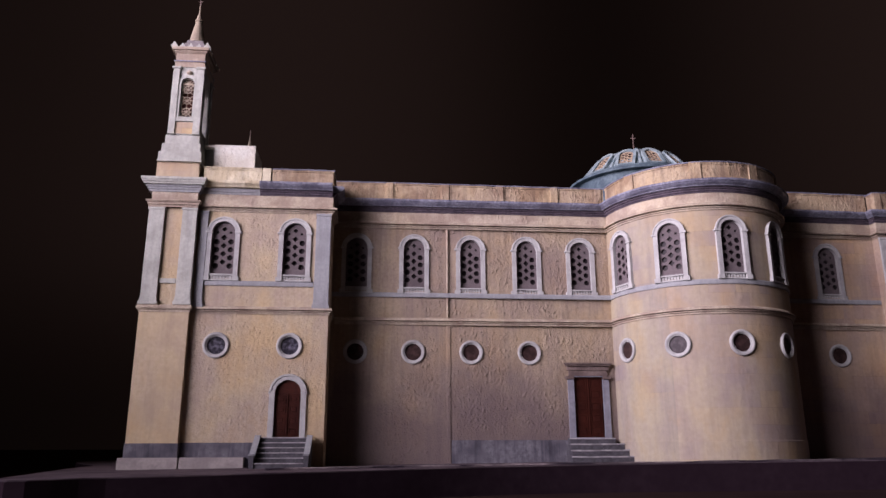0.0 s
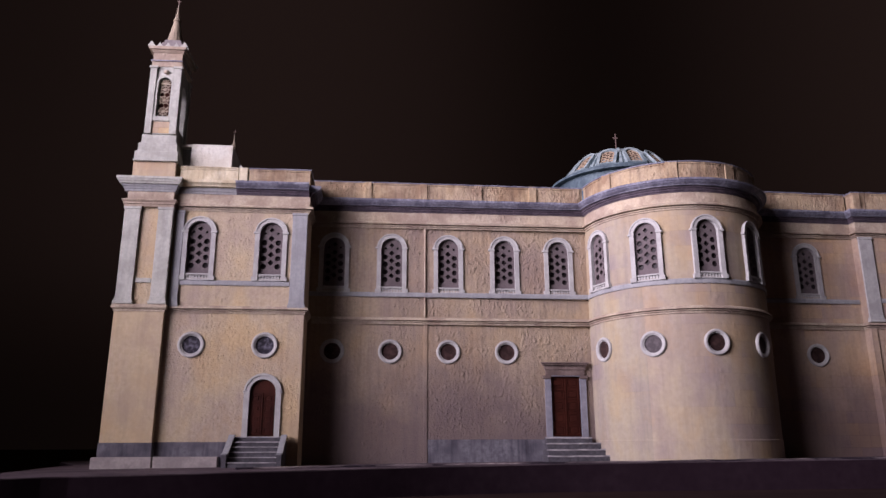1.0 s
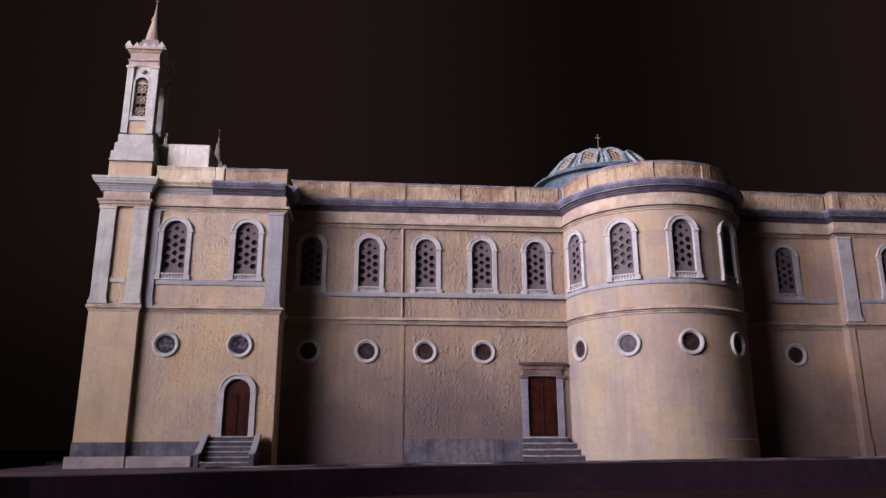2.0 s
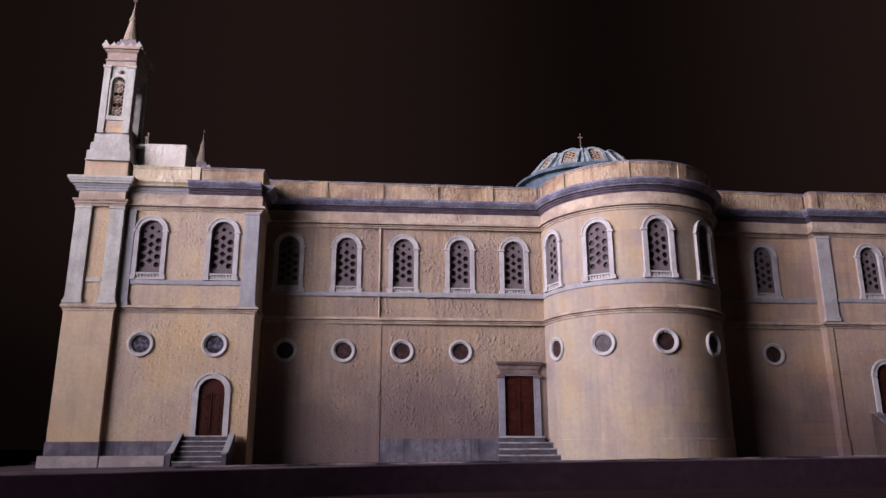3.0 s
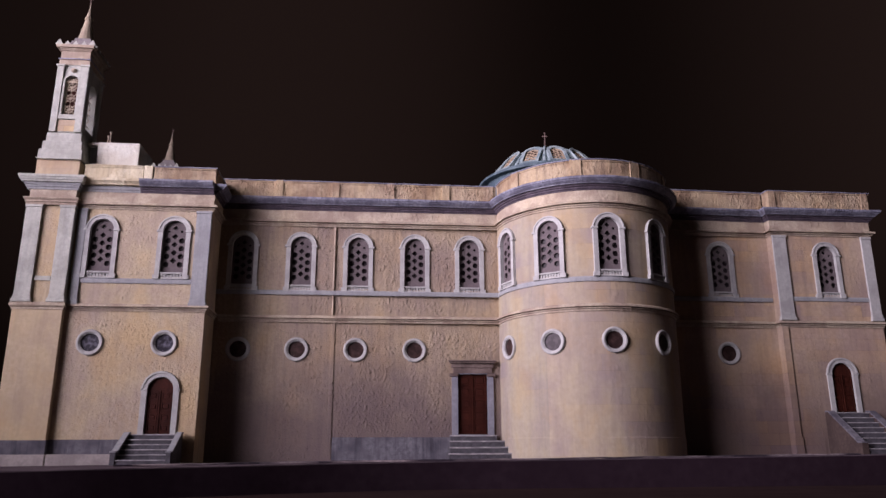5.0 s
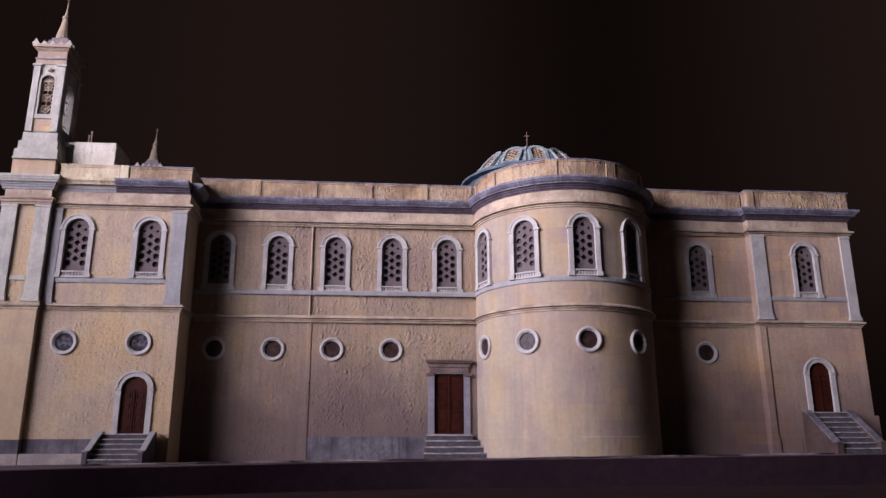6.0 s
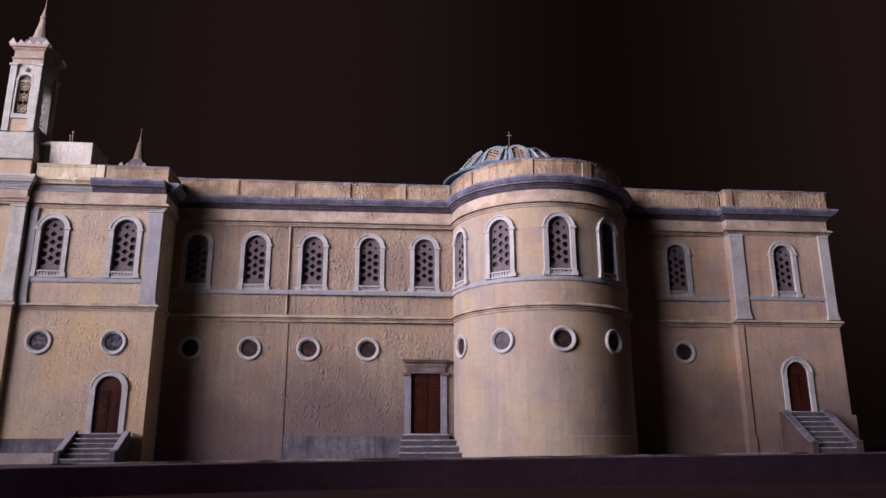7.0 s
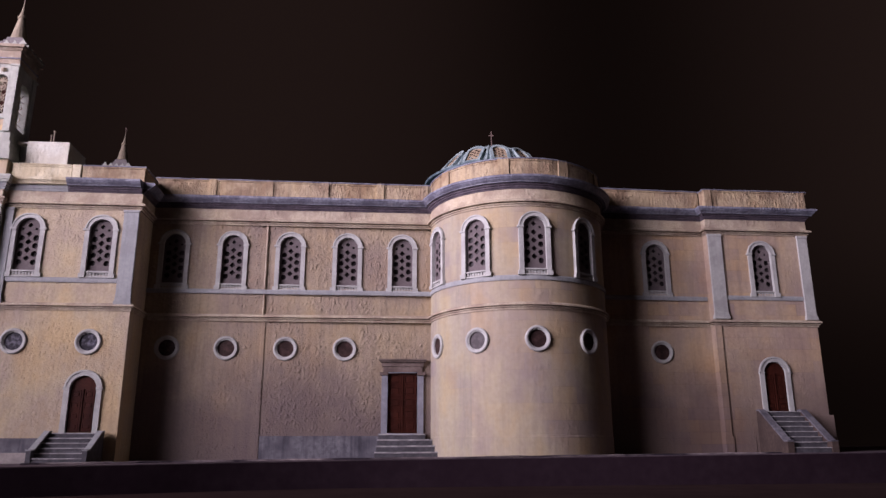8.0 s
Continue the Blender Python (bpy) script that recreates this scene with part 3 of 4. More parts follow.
# dado strips and footings
cpart("dado", box(-6.74, -4.02, LY - 0.03, LY + 0.1, 0.3, 1.27, 0.01), DADO, "streaked blue-grey dado")
cpart("dado", box(3.44, 8.22, MY - 0.02, MY + 0.1, 0.3, 1.36, 0.01), DADO)
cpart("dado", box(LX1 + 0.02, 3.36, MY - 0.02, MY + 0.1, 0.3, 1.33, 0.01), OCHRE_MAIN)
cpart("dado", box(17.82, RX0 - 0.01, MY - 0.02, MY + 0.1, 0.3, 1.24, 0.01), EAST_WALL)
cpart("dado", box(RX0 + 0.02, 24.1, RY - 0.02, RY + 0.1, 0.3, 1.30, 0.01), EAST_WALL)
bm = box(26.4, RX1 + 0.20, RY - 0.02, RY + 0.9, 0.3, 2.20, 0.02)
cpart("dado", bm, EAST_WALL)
cpart("dado", sweep(ARC, [(-0.02, 0.3), (0.018, 0.3), (0.02, 1.29), (0.004, 1.31), (-0.02, 1.31)], 0.004), APSE_WALL, "low band at the foot of the apse")
cpart("footing", box(-6.62, -4.36, LY - 0.42, LY - 0.031, 0.28, 0.75, 0.015), FOOTING, "pale stone footing course")
# downpipe and the seam below it
pipe = cpart("downpipe", lathe([(0.045, 6.31), (0.045, 10.155)], 12, 3.30, MY - 0.035), MOULD, "ochre painted downpipe", True)
for z in (6.9, 8.1, 9.3):
    spart("bracket", lathe([(0.047, z), (0.065, z), (0.065, z + 0.05), (0.047, z + 0.05)], 12, 3.30, MY - 0.035), MOULD, pipe).matrix_parent_inverse = Matrix.Identity(4)
cpart("wall_strip", box(3.26, 3.42, MY - 0.035, MY + 0.1, 0.3, 5.995, 0.025), OCHRE_MAIN, "narrow upright stucco strip")
cpart("wall_strip", box(RX0 - 0.03, RX0 + 0.28, RY - 0.06, RY + 0.1, 1.32, 5.995, 0.02), EAST_WALL, "upright corner strip")
cpart("wall_strip", box(RX0 - 0.06, RX0 + 0.33, RY - 0.08, RY + 0.1, 0.3, 1.316, 0.02), EAST_WALL)


# ---------------------------------------------------------------- windows
def window_at_origin():
    """A round-headed window: moulded frame, pierced grille, dark pane and sill; wall face at y = 0."""
    r0, sp = 0.45, 9.33
    bm = plate(arch(0, 0.63, 7.39, sp), [arch(0, r0, 7.42, sp)], -0.07, 0.19)
    for s in (-1, 1):
        box(s * 0.56 - 0.13, s * 0.56 + 0.13, -0.10, 0.05, sp - 0.03, sp + 0.05, 0.012, bm)
        box(s * 0.565 - 0.125, s * 0.565 + 0.125, -0.09, 0.05, 7.385, 7.56, 0.012, bm)
    rim = []
    n = 20
    for i in range(n + 1):
        a = math.pi * i / n
        rim.append([bm.verts.new((q * math.cos(a), y, sp + q * math.sin(a))) for q, y in ((0.575, -0.071), (0.585, -0.095), (0.64, -0.095), (0.65, -0.02))])
    for a, b in zip(rim, rim[1:]):
        for k in range(3):
            bm.faces.new((a[k], a[k + 1], b[k + 1], b[k]))
    w = part("window", bm, WHITE, None, "round-headed window in a white moulded frame")
    holes = []
    for z in (8.0, 8.33, 8.66, 8.98):
        holes += [ring(-0.27, z, 0.118, 8, 0.39), ring(0.27, z, 0.118, 8, 0.39)]
    holes += [ring(0, z, 0.125, 4) for z in (8.16, 8.49, 8.82, 9.15)] + [ring(0, 9.50, 0.105, 4)]
    holes += [ring(-0.25, 9.36, 0.055, 8), ring(0.25, 9.36, 0.055, 8)]
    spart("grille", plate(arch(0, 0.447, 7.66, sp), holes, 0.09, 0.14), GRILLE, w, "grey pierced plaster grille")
    spart("pane", plate(arch(0, 0.447, 7.44, sp), [], 0.185, 0.2), GLASS, w, "dark glass behind the grille")
    bm = box(-0.44, 0.44, -0.03, 0.16, 7.40, 7.46, 0.01)
    box(-0.445, 0.445, -0.05, 0.17, 7.60, 7.66, 0.01, bm)
    box(-0.44, 0.44, 0.03, 0.15, 7.461, 7.599, 0, bm)
    sill = spart("sill", bm, WHITE, w)
    for i in range(7):
        x = -0.36 + 0.12 * i
        spart("baluster", box(x - 0.03, x + 0.03, -0.015, 0.05, 7.461, 7.599, 0.008), WHITE, sill)
    return w


def oculus_at_origin(pane_mat):
    bm = bmesh.new()
    n = 32
    prof = [(0.50, 0.0), (0.50, -0.04), (0.47, -0.075), (0.42, -0.08), (0.385, -0.06), (0.375, -0.035), (0.345, -0.03), (0.34, 0.0), (0.34, 0.16), (0.36, 0.16), (0.36, 0.05), (0.50, 0.05)]
    rows = [[bm.verts.new((q * math.cos(2 * math.pi * i / n), y, ZO + q * math.sin(2 * math.pi * i / n))) for q, y in prof] for i in range(n)]
    for i in range(n):
        a, b = rows[i], rows[(i + 1) % n]
        for k in range(len(prof)):
            j = (k + 1) % len(prof)
            bm.faces.new((a[k], a[j], b[j], b[k]))
    o = part("round_window", bm, WHITE, None, "small round window in a white moulded ring")
    o.data.set_sharp_from_angle(angle=radians(40))
    spart("pane", plate(ring(0, ZO, 0.339, 32), [], 0.035, 0.055), pane_mat, o, "dusty dark glass")
    return o


def put_all(first, spots):
    first.parent, first.matrix_parent_inverse = church, CHURCH_INV
    first.matrix_basis = spots[0]
    for m in spots[1:]:
        copy_thing(first, m)


apse_low = [pose(AX + AR * math.sin(radians(a)), AY - AR * math.cos(radians(a)), -0.04, 0, 0, a) for a in APSE_ANG]
apse_spots = [m @ pose(0, 0, 0.04) for m in apse_low]
put_all(window_at_origin(), [pose(x, LY, -0.03) for x in LEFT_WIN] + [pose(x, MY, -0.06) for x in MAIN_WIN] + apse_low + [pose(EAST_WIN + 0.02, MY, -0.05), pose(BLOCK_WIN, RY, -0.08)])
put_all(oculus_at_origin(OCULUS_GLASS), [pose(x, LY, -0.03) for x in LEFT_OCU])
put_all(oculus_at_origin(BROWN_GLASS), [pose(x, MY, 0) for x in MAIN_OCU] + apse_spots[:1] + apse_spots[2:] + [pose(EAST_OCU, MY, 0)])
put_all(oculus_at_origin(PALE_GLASS), apse_spots[1:2])


# ---------------------------------------------------------------- doors
def leaf(parent, x0, x1, z0, z1, rows, head=0.0):
    """One door leaf with raised panels."""
    bm = box(x0, x1, 0.045, 0.105, z0, z1, 0.004)
    h = (z1 - z0) / rows
    lf = spart("door_leaf", bm, WOOD, parent, "red-brown panelled wooden leaf")
    for i in range(rows):
        za, zb = z0 + h * i + 0.05, z0 + h * (i + 1) - 0.04
        bm = plate(rect(x0 + 0.06, x1 - 0.06, za, zb), [rect(x0 + 0.10, x1 - 0.10, za + 0.04, zb - 0.04)], 0.018, 0.05)
        box(x0 + 0.14, x1 - 0.14, 0.024, 0.05, za + 0.08, zb - 0.08, 0.02, bm)
        spart("panel", bm, WOOD, lf)
    return lf


def arched_door(z0, spring, name_label):
    bm = plate(arch(0, 0.69, z0 - 0.02, spring), [arch(0, 0.485, z0 - 0.01, spring)], -0.07, 0.12)
    for s in (-1, 1):
        box(s * 0.60 - 0.125, s * 0.60 + 0.125, -0.10, 0.05, spring - 0.04, spring + 0.05, 0.012, bm)
    n = 20
    rim = []
    for i in range(n + 1):
        a = math.pi * i / n
        rim.append([bm.verts.new((q * math.cos(a), y, spring + q * math.sin(a))) for q, y in ((0.62, -0.071), (0.63, -0.10), (0.70, -0.10), (0.71, -0.02))])
    for a, b in zip(rim, rim[1:]):
        for k in range(3):
            bm.faces.new((a[k], a[k + 1], b[k + 1], b[k]))
    d = cpart("door", bm, WHITE, name_label)
    for s in (-1, 1):
        leaf(d, min(s * 0.005, s * 0.48), max(s * 0.005, s * 0.48), z0, spring - 0.02, 4)
    spart("fanlight_panel", plate(arch(0, 0.48, spring - 0.018, spring), [], 0.04, 0.10), WOOD, d)
    spart("meeting_strip", box(-0.025, 0.025, 0.005, 0.044, z0, spring - 0.02, 0.008), WOOD, d)
    return d


arched_door(1.47, 3.08, "round-headed red-brown double door in a white frame").matrix_basis = pose(D1, LY, 0)
arched_door(2.36, 3.97, "round-headed red-brown double door in a white frame").matrix_basis = pose(D3, RY, 0)

bm = plate(rect(-0.87, 0.87, 1.44, 3.93), [rect(-0.62, 0.62, 1.46, 3.90)], -0.09, 0.12)
d2 = cpart("door", bm, JAMB, "tall double door in a grey frame with a moulded hood")
spart("lintel", box(-0.82, 0.82, -0.10, 0.05, 3.935, 4.16, 0.01), HOOD, d2)
for s in (-1, 1):
    spart("console", box(s * 0.78 - 0.17, s * 0.78 + 0.17, -0.15, 0.05, 3.80, 3.93, 0.02), HOOD, d2)
bm = box(-0.88, 0.88, -0.13, 0.05, 4.165, 4.34, 0.015)
box(-0.95, 0.95, -0.22, 0.05, 4.345, 4.41, 0.015, bm)
box(-0.99, 0.99, -0.27, 0.05, 4.415, 4.47, 0.012, bm)
spart("hood", bm, HOOD, d2, "stained moulded door hood")
for s in (-1, 1):
    leaf(d2, min(s * 0.005, s * 0.615), max(s * 0.005, s * 0.615), 1.47, 3.89, 5)
spart("meeting_strip", box(-0.03, 0.03, 0.005, 0.044, 1.47, 3.89, 0.008), WOOD, d2)
d2.matrix_basis = pose(D2, MY, 0)


# ---------------------------------------------------------------- outside stairs
def stairs(x0, x1, y_top, y_low, z_top, n, label, cheek_mat=None, coping_mat=None, c=0.27):
    """A straight flight down towards the street: steps with worn edges between sloping side walls."""
    z_low = ground_z((x0 + x1) / 2)
    st = tagged(new("staircase"), label, "staircase")
    st.matrix_basis = pose((x0 + x1) / 2, (y_top + y_low) / 2, z_low)
    inv = st.matrix_basis.inverted()
    rise, land = (z_top - z_low) / n, 0.35
    run = (y_top - land - y_low) / max(1, n - 1)
    for i in range(n):
        yf = y_low + run * i
        yb = y_low + run * (i + 1) + 0.02 if i < n - 1 else y_top - 0.12
        zt = z_low + rise * (i + 1)
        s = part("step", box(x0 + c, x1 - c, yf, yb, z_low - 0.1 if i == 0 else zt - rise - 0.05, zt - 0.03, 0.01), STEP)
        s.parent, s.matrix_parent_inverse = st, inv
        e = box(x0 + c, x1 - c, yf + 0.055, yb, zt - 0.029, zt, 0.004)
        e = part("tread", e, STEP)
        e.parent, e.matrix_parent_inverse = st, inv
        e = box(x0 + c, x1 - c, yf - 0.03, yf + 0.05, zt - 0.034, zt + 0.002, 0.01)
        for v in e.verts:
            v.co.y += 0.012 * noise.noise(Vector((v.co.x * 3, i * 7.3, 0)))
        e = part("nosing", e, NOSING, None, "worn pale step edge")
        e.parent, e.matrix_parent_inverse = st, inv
    for xa, xb in ((x0, x0 + c - 0.004), (x1 - c + 0.004, x1)):
        side = [(y_low - 0.06, z_low - 0.1), (y_top - 0.14, z_low - 0.1), (y_top - 0.14, z_top + 0.02), (y_top - land, z_top + 0.02), (y_low + 0.16, z_low + 0.42), (y_low - 0.06, z_low + 0.42)]
        b2 = plate(side, [], 0.0, xb - xa)
        for v in b2.verts:
            v.co = Vector((xa + v.co.y, v.co.x, v.co.z))
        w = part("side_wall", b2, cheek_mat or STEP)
        w.parent, w.matrix_parent_inverse = st, inv
        cap = [(p[0], p[1]) for p in side[2:]]
        cap = cap + [(y - 0.02, z + 0.055) for y, z in cap[::-1]]
        b2 = plate(cap, [], -0.02, xb - xa + 0.02)
        for v in b2.verts:
            v.co = Vector((xa + v.co.y, v.co.x, v.co.z + 0.003))
        w = part("coping", b2, coping_mat or DADO, None, "smooth grey coping")
        w.parent, w.matrix_parent_inverse = st, inv
    return st


stairs(-3.98, -1.94, LY, 27.45, 1.45, 6, "short grey stone staircase with sloping side walls below the arched door", coping_mat=GREYPIL, c=0.17)
stairs(24.16, 26.26, RY, 28.20, 2.33, 8, "tall grey stone staircase with sloping side walls at the end block", cheek_mat=CHEEK)
st = tagged(new("staircase"), "low flight of four worn stone steps at the nave door", "staircase")
st.matrix_basis = pose(9.3, 30.2, 0.5)
for i, (xa, xb, yf, z0, z1) in enumerate([(8.06, 10.64, 29.66, 0.40, 0.73), (8.12, 10.54, 29.94, 0.735, 0.97), (8.16, 10.36, 30.22, 0.975, 1.20), (8.20, 10.10, 30.50, 1.205, 1.44)]):
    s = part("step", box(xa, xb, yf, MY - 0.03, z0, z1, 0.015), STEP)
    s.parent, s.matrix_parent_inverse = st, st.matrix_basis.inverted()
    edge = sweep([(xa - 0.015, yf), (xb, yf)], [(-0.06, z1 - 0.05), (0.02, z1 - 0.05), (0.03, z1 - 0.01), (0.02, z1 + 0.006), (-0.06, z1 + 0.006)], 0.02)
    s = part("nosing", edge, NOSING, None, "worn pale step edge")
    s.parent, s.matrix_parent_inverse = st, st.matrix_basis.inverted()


# ---------------------------------------------------------------- bell tower
PX0, PX1, PY = -8.60, -6.76, 28.84
PYB = 31.0


def tower_at(dy, mirror):
    """The corner pier with its bell tower; dy moves it to the twin's place, mirror turns its street side round."""
    def put(bm):
        if mirror:
            for v in bm.verts:
                v.co.y = 2 * 36.75 - v.co.y
            bmesh.ops.reverse_faces(bm, faces=bm.faces[:])
        return bm

    def tp(name, bm, mat, parent=None, label=""):
        ob = part(name, put(bm), mat, None, label)
        if parent:
            ob.parent = parent
        else:
            ob.parent, ob.matrix_parent_inverse = church, CHURCH_INV
        return ob

    t = tp("bell_tower", box(PX0, PX1, PY, PYB, 0.2, 6.06, 0.012), OCHRE_PLAIN, None, "smooth ochre corner pier with a slim white bell tower")
    tp("dado", box(PX0 - 0.03, PX1 + 0.03, PY - 0.03, PYB, 0.7, 1.25, 0.012), DADO, t)
    tp("footing", box(PX0 - 0.20, PX1 + 0.06, PY - 0.10, PYB, 0.25, 0.75, 0.015), FOOTING, t)
    bm = stack(PX0, PX1, PY, PYB, [(0.03, 6.062), (0.03, 6.13), (0.06, 6.15), (0.10, 6.20), (0.10, 6.27), (0.08, 6.28), (0.08, 6.33)])
    tp("string_course", bm, MOULD, t)
    tp("panel", box(PX0 + 0.05, PX1 - 0.05, PY + 0.05, PYB - 0.05, 6.332, 10.20, 0), OCHRE, t)
    tp("sill_band", box(PX0 + 0.6, PX1 - 0.6, PY, PY + 0.1, 7.18, 7.36, 0.01), WARM_WHITE, t)
    for xa, xb in ((PX0, PX0 + 0.60), (PX1 - 0.56, PX1)):
        bm = box(xa, xb, PY - 0.06, PY + 0.30, 6.62, 10.10, 0.012)
        box(xa - 0.06, xb + 0.06, PY - 0.12, PY + 0.30, 6.334, 6.46, 0.02, bm)
        box(xa - 0.03, xb + 0.03, PY - 0.09, PY + 0.30, 6.461, 6.54, 0.02, bm)
        box(xa - 0.012, xb + 0.012, PY - 0.07, PY + 0.30, 6.541, 6.619, 0.01, bm)
        box(xa - 0.03, xb + 0.03, PY - 0.09, PY + 0.30, 10.101, 10.20, 0.015, bm)
        tp("pilaster", bm, WARM_WHITE, t, "white painted pilaster")
    bm = stack(PX0, PX1, PY - 0.06, PYB, [(0.03, 10.202), (0.03, 10.29), (0.07, 10.30), (0.07, 10.38), (0.10, 10.40), (0.13, 10.45), (0.13, 10.48)])
    tp("architrave", bm, MOULD, t)
    tp("frieze", box(PX0 + 0.06, PX1 - 0.02, PY - 0.06, PYB, 10.482, 10.83, 0.01), MOULD, t)
    bm = stack(PX0 - 0.03, PX1, PY - 0.06, PYB, [(0.04, 10.832), (0.04, 10.91), (0.08, 10.93), (0.09, 11.00), (0.13, 11.02), (0.14, 11.10)])
    tp("bed_moulding", bm, GREYPIL, t, "grey moulding under the white cornice")
    bm = stack(PX0 - 0.03, PX1, PY - 0.06, PYB, [(0.22, 11.102), (0.23, 11.15), (0.27, 11.19), (0.29, 11.27), (0.315, 11.275), (0.315, 11.37)])
    tp("cornice", bm, WARM_WHITE, t, "white projecting cornice")
    tp("pedestal", box(-8.52, -6.86, 28.92, 30.60, 11.372, 12.14, 0.015), OCHRE_PLAIN, t)
    bm = stack(-8.32, -6.98, 29.0, 30.5, [(0.20, 12.142), (0.20, 12.19), (0.17, 12.20), (0.165, 12.55), (0.15, 12.57), (0.09, 12.575), (0.085, 12.93), (0.07, 12.95), (0.01, 12.955), (0.0, 13.34), (-0.02, 13.36)])
    tp("stepped_base", bm, WARM_WHITE, t, "white stepped base")
    # open shaft: front and back slabs, side slabs
    sx0, sx1, sy0, sy1 = -8.19, -7.04, 28.98, 30.54
    hole = arch(-7.62, 0.265, 14.14, 15.62)
    tp("shaft_wall", plate(rect(sx0, sx1, 13.362, 16.38), [hole], sy0, sy0 + 0.14), WARM_WHITE, t)
    tp("shaft_wall", plate(rect(sx0, sx1, 13.362, 16.38), [hole], sy1 - 0.14, sy1), WARM_WHITE, t)
    for xa in (sx0, sx1 - 0.34):
        b2 = plate(rect(sy0 + 0.142, sy1 - 0.142, 13.362, 16.38), [arch((sy0 + sy1) / 2, 0.44, 13.75, 15.35)], 0, 0.34)
        for v in b2.verts:
            v.co = Vector((xa + v.co.y, v.co.x, v.co.z))
        tp("shaft_wall", b2, WARM_WHITE, t)
    tp("panel", box(-7.97, -7.29, sy0 - 0.02, sy0 - 0.002, 13.40, 13.90, 0.006), OCHRE_PLAIN, t)
    tp("window_sill", box(-7.97, -7.27, sy0 - 0.07, sy0 - 0.002, 13.93, 14.06, 0.012), WARM_WHITE, t)
    tp("window_frame", plate(arch(-7.62, 0.335, 14.07, 15.62), [arch(-7.62, 0.262, 14.13, 15.62)], sy0 - 0.05, sy0 - 0.003), WARM_WHITE, t)
    tp("boss", lathe([(0.0, 16.02), (0.09, 16.06), (0.12, 16.12), (0.09, 16.19), (0.0, 16.22)], 14, -7.60, sy0 - 0.01), MOULD, t)
    for yy in (sy0, sy1):
        s = -1 if yy == sy0 else 1
        for xa, xb in ((-8.24, -7.98), (-7.27, -6.99)):
            ya, yb = sorted((yy + s * 0.002, yy + s * 0.08))
            bm = box(xa, xb, ya, yb, 13.364, 16.28, 0.01)
            box(xa - 0.05, xb + 0.05, min(ya, ya + s * 0.04), max(yb, yb + s * 0.04), 16.281, 16.37, 0.015, bm)
            tp("pilaster", bm, WARM_WHITE, t)
    for ya, yb in ((sy0 + 0.001, sy0 + 0.28), (sy1 - 0.28, sy1 - 0.001)):
        tp("pilaster", box(sx1 + 0.002, sx1 + 0.07, ya, yb, 13.364, 16.37, 0.01), WARM_WHITE, t)
    # star lattice in the belfry opening
    bm = bmesh.new()
    yl = sy0 + 0.05
    for cz in (14.40, 14.90, 15.38):
        for k in range(4):
            b2 = box(-0.29, 0.29, yl, yl + 0.03, -0.011, 0.011, 0)
            bmesh.ops.transform(b2, matrix=Matrix.Translation((-7.62, 0.004 * k, cz)) @ Matrix.Rotation(math.pi * k / 4, 4, "Y"), verts=b2.verts)
            for v in b2.verts:
                v.co.x = min(max(v.co.x, -7.88), -7.36)
            merge(bm, b2)
        merge(bm, plate(ring(-7.62, cz, 0.17, 16), [ring(-7.62, cz, 0.148, 16)], yl - 0.012, yl + 0.02))
    box(-7.88, -7.36, yl - 0.01, yl + 0.04, 15.60, 15.65, 0, bm)
    for k in range(1, 6):
        b2 = box(0.0, 0.225, yl, yl + 0.03, -0.013, 0.013, 0)
        bmesh.ops.transform(b2, matrix=Matrix.Translation((-7.62, 0, 15.62)) @ Matrix.Rotation(-math.pi * k / 6, 4, "Y"), verts=b2.verts)
        merge(bm, b2)
    tp("lattice", bm, MOULD, t, "cream star-patterned lattice")
    ym = (sy0 + sy1) / 2
    bm = bmesh.new()
    for cz in (14.05, 14.60, 15.15):
        for k in range(4):
            b2 = box(-0.012, 0.012, -0.44, 0.44, -0.012, 0.012, 0)
            bmesh.ops.transform(b2, matrix=Matrix.Translation((sx1 - 0.17 + 0.004 * k, ym, cz)) @ Matrix.Rotation(math.pi * k / 4, 4, "X"), verts=b2.verts)
            merge(bm, b2)
    tp("lattice", bm, MOULD, t, "cream star-patterned lattice")
    # added dark panel stands in for the shade inside the open belfry
    tp("shutter", box(-7.845, -7.385, sy0 + 0.16, sy0 + 0.20, 14.2, 15.9, 0.005), WOOD, t, "dark brown panel added behind the lattice to darken the opening")
    bm = stack(sx0, sx1, sy0, sy1, [(0.03, 16.382), (0.03, 16.60), (0.06, 16.61), (0.06, 16.66), (0.01, 16.67), (0.01, 17.00), (0.04, 17.02), (0.09, 17.08), (0.09, 17.12)])
    tp("entablature", bm, MOULD, t, "cream entablature")
    tp("fillet", box(sx0 - 0.075, sx1 + 0.075, sy0 - 0.075, sy1 + 0.075, 16.612, 16.665, 0.01), LEAD, t, "thin blue-grey fillet")
    tp("cornice", box(-8.38, -6.87, sy0 - 0.17, sy1 + 0.17, 17.122, 17.26, 0.025), MOULD, t)

    def antefix(cx, cy, turned, size=1.0):
        b2 = plate([(-0.15, 0), (0.15, 0), (0.13, 0.05), (0.07, 0.11), (0.035, 0.19), (0.0, 0.24), (-0.035, 0.19), (-0.07, 0.11), (-0.13, 0.05)], [], -0.05, 0.05)
        bmesh.ops.transform(b2, matrix=pose(cx, cy, 17.262, 0, 0, turned) @ Matrix.Diagonal((size, 1.0, size, 1.0)), verts=b2.verts)
        tp("antefix", b2, WARM_WHITE, t)

    for k in range(5):
        x = -8.29 + 0.333 * k
        antefix(x, sy0 - 0.10, 0, 1.0 if k in (0, 4) else 0.72)
        antefix(x, sy1 + 0.10, 0, 1.0 if k in (0, 4) else 0.72)
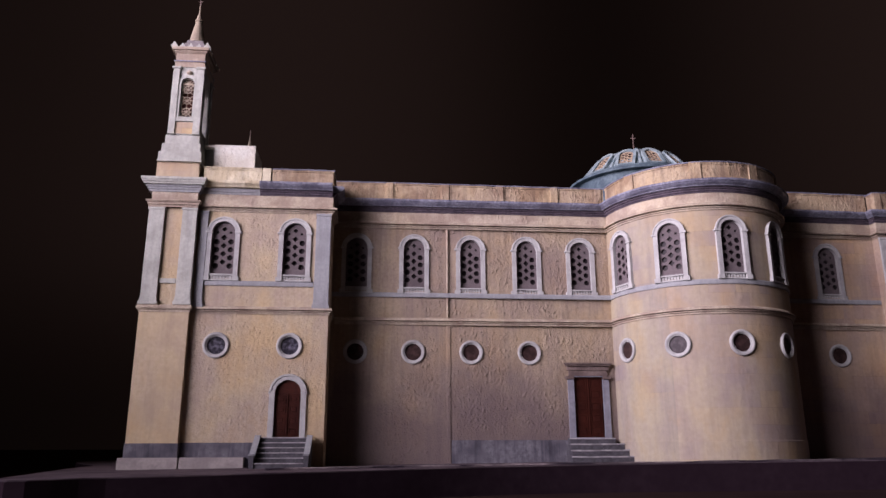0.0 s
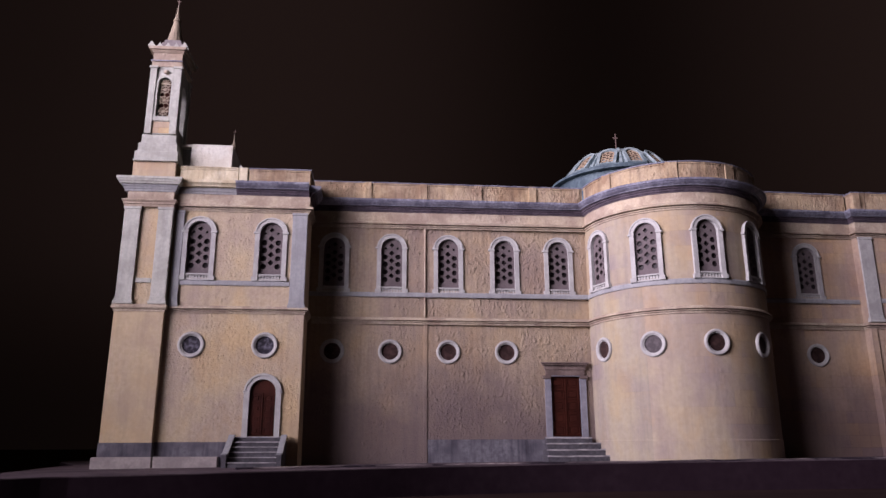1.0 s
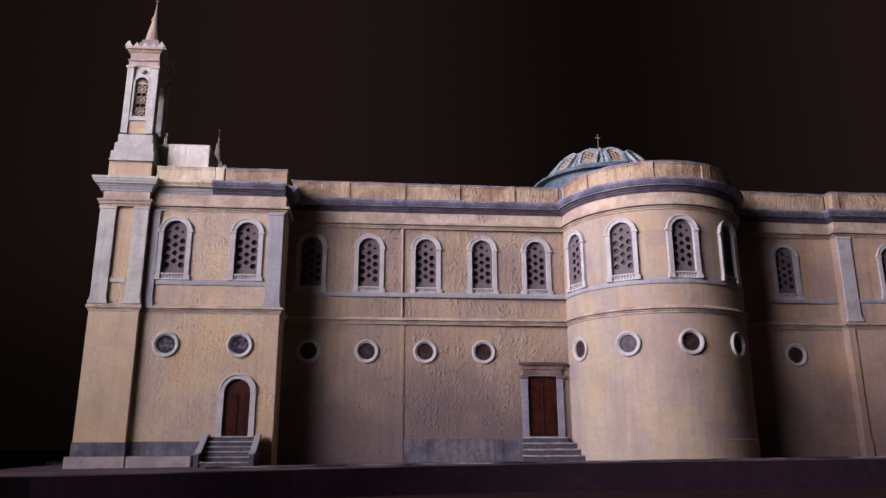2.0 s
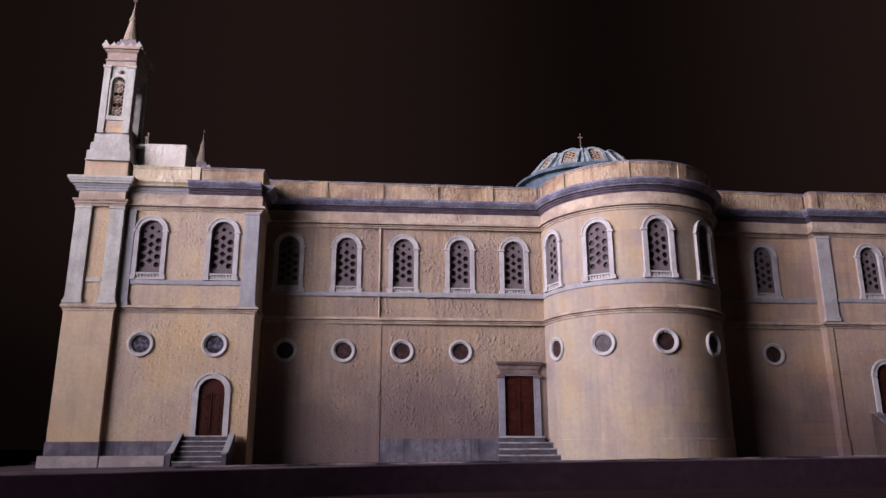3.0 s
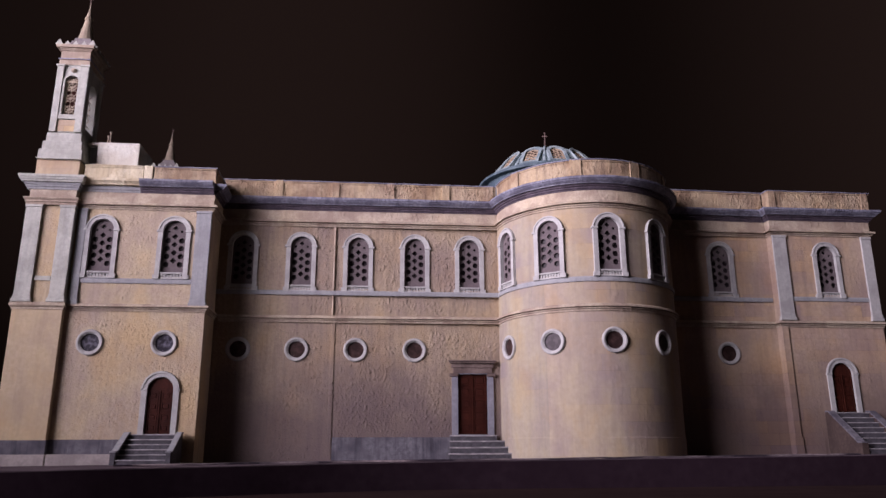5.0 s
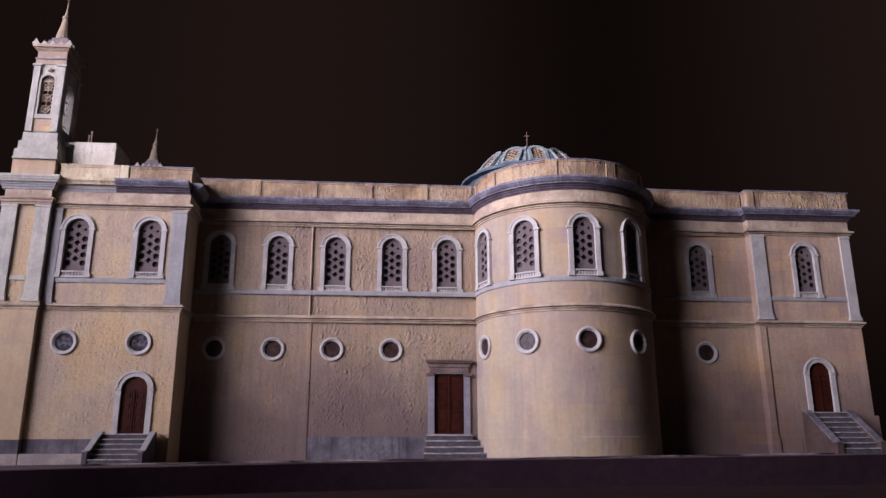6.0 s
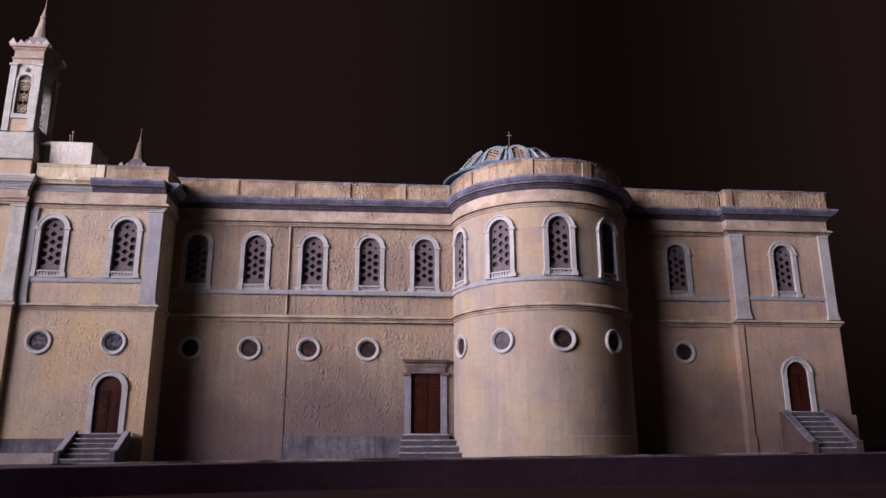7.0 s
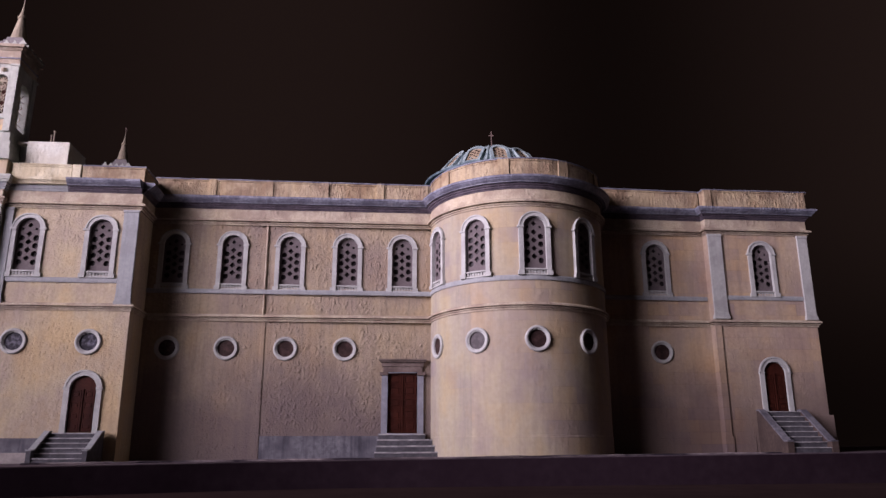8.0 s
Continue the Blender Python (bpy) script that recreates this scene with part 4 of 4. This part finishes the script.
    for k in range(1, 5):
        y = sy0 - 0.10 + (sy1 - sy0 + 0.20) * k / 5
        antefix(-6.94, y, 90, 0.72)
        antefix(-8.31, y, 90, 0.72)
    cxm, cym = -7.62, (sy0 + sy1) / 2
    bm = stack(cxm - 0.52, cxm + 0.52, cym - 0.52, cym + 0.52, [(0.0, 17.262), (0.0, 17.58), (-0.08, 17.60), (-0.10, 17.602), (-0.11, 17.73), (-0.18, 17.76), (-0.19, 17.90), (-0.24, 17.93)])
    tp("roof", bm, SLATE, t, "violet-grey stepped roof")
    tp("finial", lathe([(0.0, 17.91), (0.33, 17.92), (0.31, 18.08), (0.275, 18.24), (0.225, 18.50), (0.165, 18.78), (0.13, 18.95), (0.165, 18.98), (0.17, 19.04), (0.13, 19.09), (0.10, 19.20), (0.06, 19.36), (0.035, 19.56), (0.018, 19.80), (0.0, 19.85)], 16, cxm, cym), FINIAL, t, "slender buff spire")
    bm = box(cxm - 0.018, cxm + 0.018, cym - 0.018, cym + 0.018, 19.78, 20.12, 0.004)
    box(cxm - 0.09, cxm + 0.09, cym - 0.016, cym + 0.016, 19.97, 20.00, 0.004, bm)
    tp("cross", bm, CROSS, t)
    return t


tower_at(0.0, False)
tower_at(0.0, True)

# ---------------------------------------------------------------- roofs and attic
bm = box(LX0 + 0.1, LX1 - 0.1, LY + 0.31, BACK + 1.9, 11.452, 11.60, 0)
cpart("roof", bm, ROOFING, "flat roof behind the parapet")
cpart("roof", box(LX1 - 0.09, RX0 + 0.1, MY + 0.42, BACK, 11.452, 11.60, 0), ROOFING)
cpart("roof", box(RX0 + 0.12, RX1 - 0.32, RY + 0.32, BACK + 0.3, 11.452, 11.60, 0), ROOFING)
bm = lathe([(0.0, 11.452), (AR - 0.36, 11.452), (AR - 0.36, 11.58), (0.0, 11.62)], 48, AX, AY - 0.02)
cpart("roof", bm, ROOFING)
attic = cpart("attic", box(-6.44, -4.78, 29.42, 31.2, 11.602, 13.16, 0.02), PALE, "whitewashed attic block behind the parapet")
spart("side_block", box(-6.86, -6.443, 29.75, 31.1, 11.602, 13.14, 0.015), GREYPIL, attic)
spart("side_lintel", box(-6.86, -6.443, 29.44, 29.748, 13.04, 13.14, 0.01), PALE, attic)
b2 = plate([(31.75, 11.45), (41.75, 11.45), (36.75, 16.0)], [], -9.0, -8.62)
for v in b2.verts:
    v.co = Vector((v.co.y, v.co.x, v.co.z))
gable = cpart("gable", b2, OCHRE, "plain stucco gable of the west front")
for y, h, r in ((36.75, 1.04, 0.05), (36.45, 0.70, 0.035)):
    z = 15.75
    b2 = lathe([(0.0, z), (r * 1.6, z), (r * 0.7, z + h * 0.35), (r * 0.6, z + h - 0.12), (r * 1.3, z + h - 0.09), (r * 1.3, z + h - 0.03), (0.0, z + h)], 10, -8.70, y)
    spart("finial", b2, MOULD, gable)

# ---------------------------------------------------------------- dome
DX, DY = 14.10, 36.65
dome = cpart("dome", lathe([(3.30, 11.602), (3.30, 14.30), (3.62, 14.32), (3.64, 14.42), (3.45, 14.52), (3.02, 14.66), (3.02, 14.76), (2.90, 14.80)], 48, DX, DY), COPPER, "verdigris copper dome with a ring of round-headed windows")
shell = [(2.90, 14.70), (2.66, 15.05), (2.28, 15.48), (1.82, 15.88), (1.28, 16.20), (0.70, 16.42), (0.0, 16.50)]
spart("shell", lathe(shell, 24, DX, DY, math.pi / 24), COPPER_PALE, dome, "pale verdigris ribbed shell")
TILT = 40
for k in range(12):
    a = 30 * k
    m = pose(DX + 2.86 * math.sin(radians(a)), DY - 2.86 * math.cos(radians(a)), 14.66, 0, 0, a) @ pose(0, 0, 0, -TILT, 0, 0)
    b2 = plate(arch(0, 0.50, 0.0, 0.98), [arch(0, 0.35, 0.08, 0.98)], -0.22, 0.30)
    bmesh.ops.transform(b2, matrix=m, verts=b2.verts)
    f = spart("dome_window", b2, COPPER_PALE, dome, "arched dormer with a pale verdigris surround")
    hs = [ring(s * 0.18, z, 0.10, 8, 0.39) for s in (-1, 1) for z in (0.24, 0.52, 0.80, 1.04)] + [ring(0, z, 0.085, 8) for z in (0.38, 0.66, 0.93, 1.18)]
    b2 = plate(arch(0, 0.348, 0.085, 0.98), hs, -0.13, -0.09)
    bmesh.ops.transform(b2, matrix=m, verts=b2.verts)
    g2 = part("grille", b2, DOME_GRILLE)
    g2.parent = dome
    b2 = plate(arch(0, 0.347, 0.085, 0.98), [], -0.075, -0.06)
    bmesh.ops.transform(b2, matrix=m, verts=b2.verts)
    g2 = part("pane", b2, GLASS)
    g2.parent = dome
    a2 = a + 15
    bmr = bmesh.new()
    rows = []
    for r, z in shell[:-1]:
        row = []
        for s, o in ((-0.09, 0.0), (-0.05, 0.07), (0.05, 0.07), (0.09, 0.0)):
            rr = r + o
            cx2, cy2 = math.sin(radians(a2)), -math.cos(radians(a2))
            w2 = s * (0.4 + 0.6 * r / 2.84)
            row.append(bmr.verts.new((DX + rr * cx2 + w2 * cy2 * -1, DY + rr * cy2 + w2 * cx2, z + o * 0.5)))
        rows.append(row)
    for ra, rb2 in zip(rows, rows[1:]):
        for i in range(3):
            bmr.faces.new((ra[i], ra[i + 1], rb2[i + 1], rb2[i]))
    rbo = part("rib", bmr, COPPER_PALE)
    rbo.parent = dome
bm = box(DX - 0.022, DX + 0.022, DY - 0.022, DY + 0.022, 16.5, 17.58, 0.006)
box(DX - 0.14, DX + 0.14, DY - 0.02, DY + 0.02, 17.32, 17.37, 0.006, bm)
spart("cross", bm, CROSS, dome)
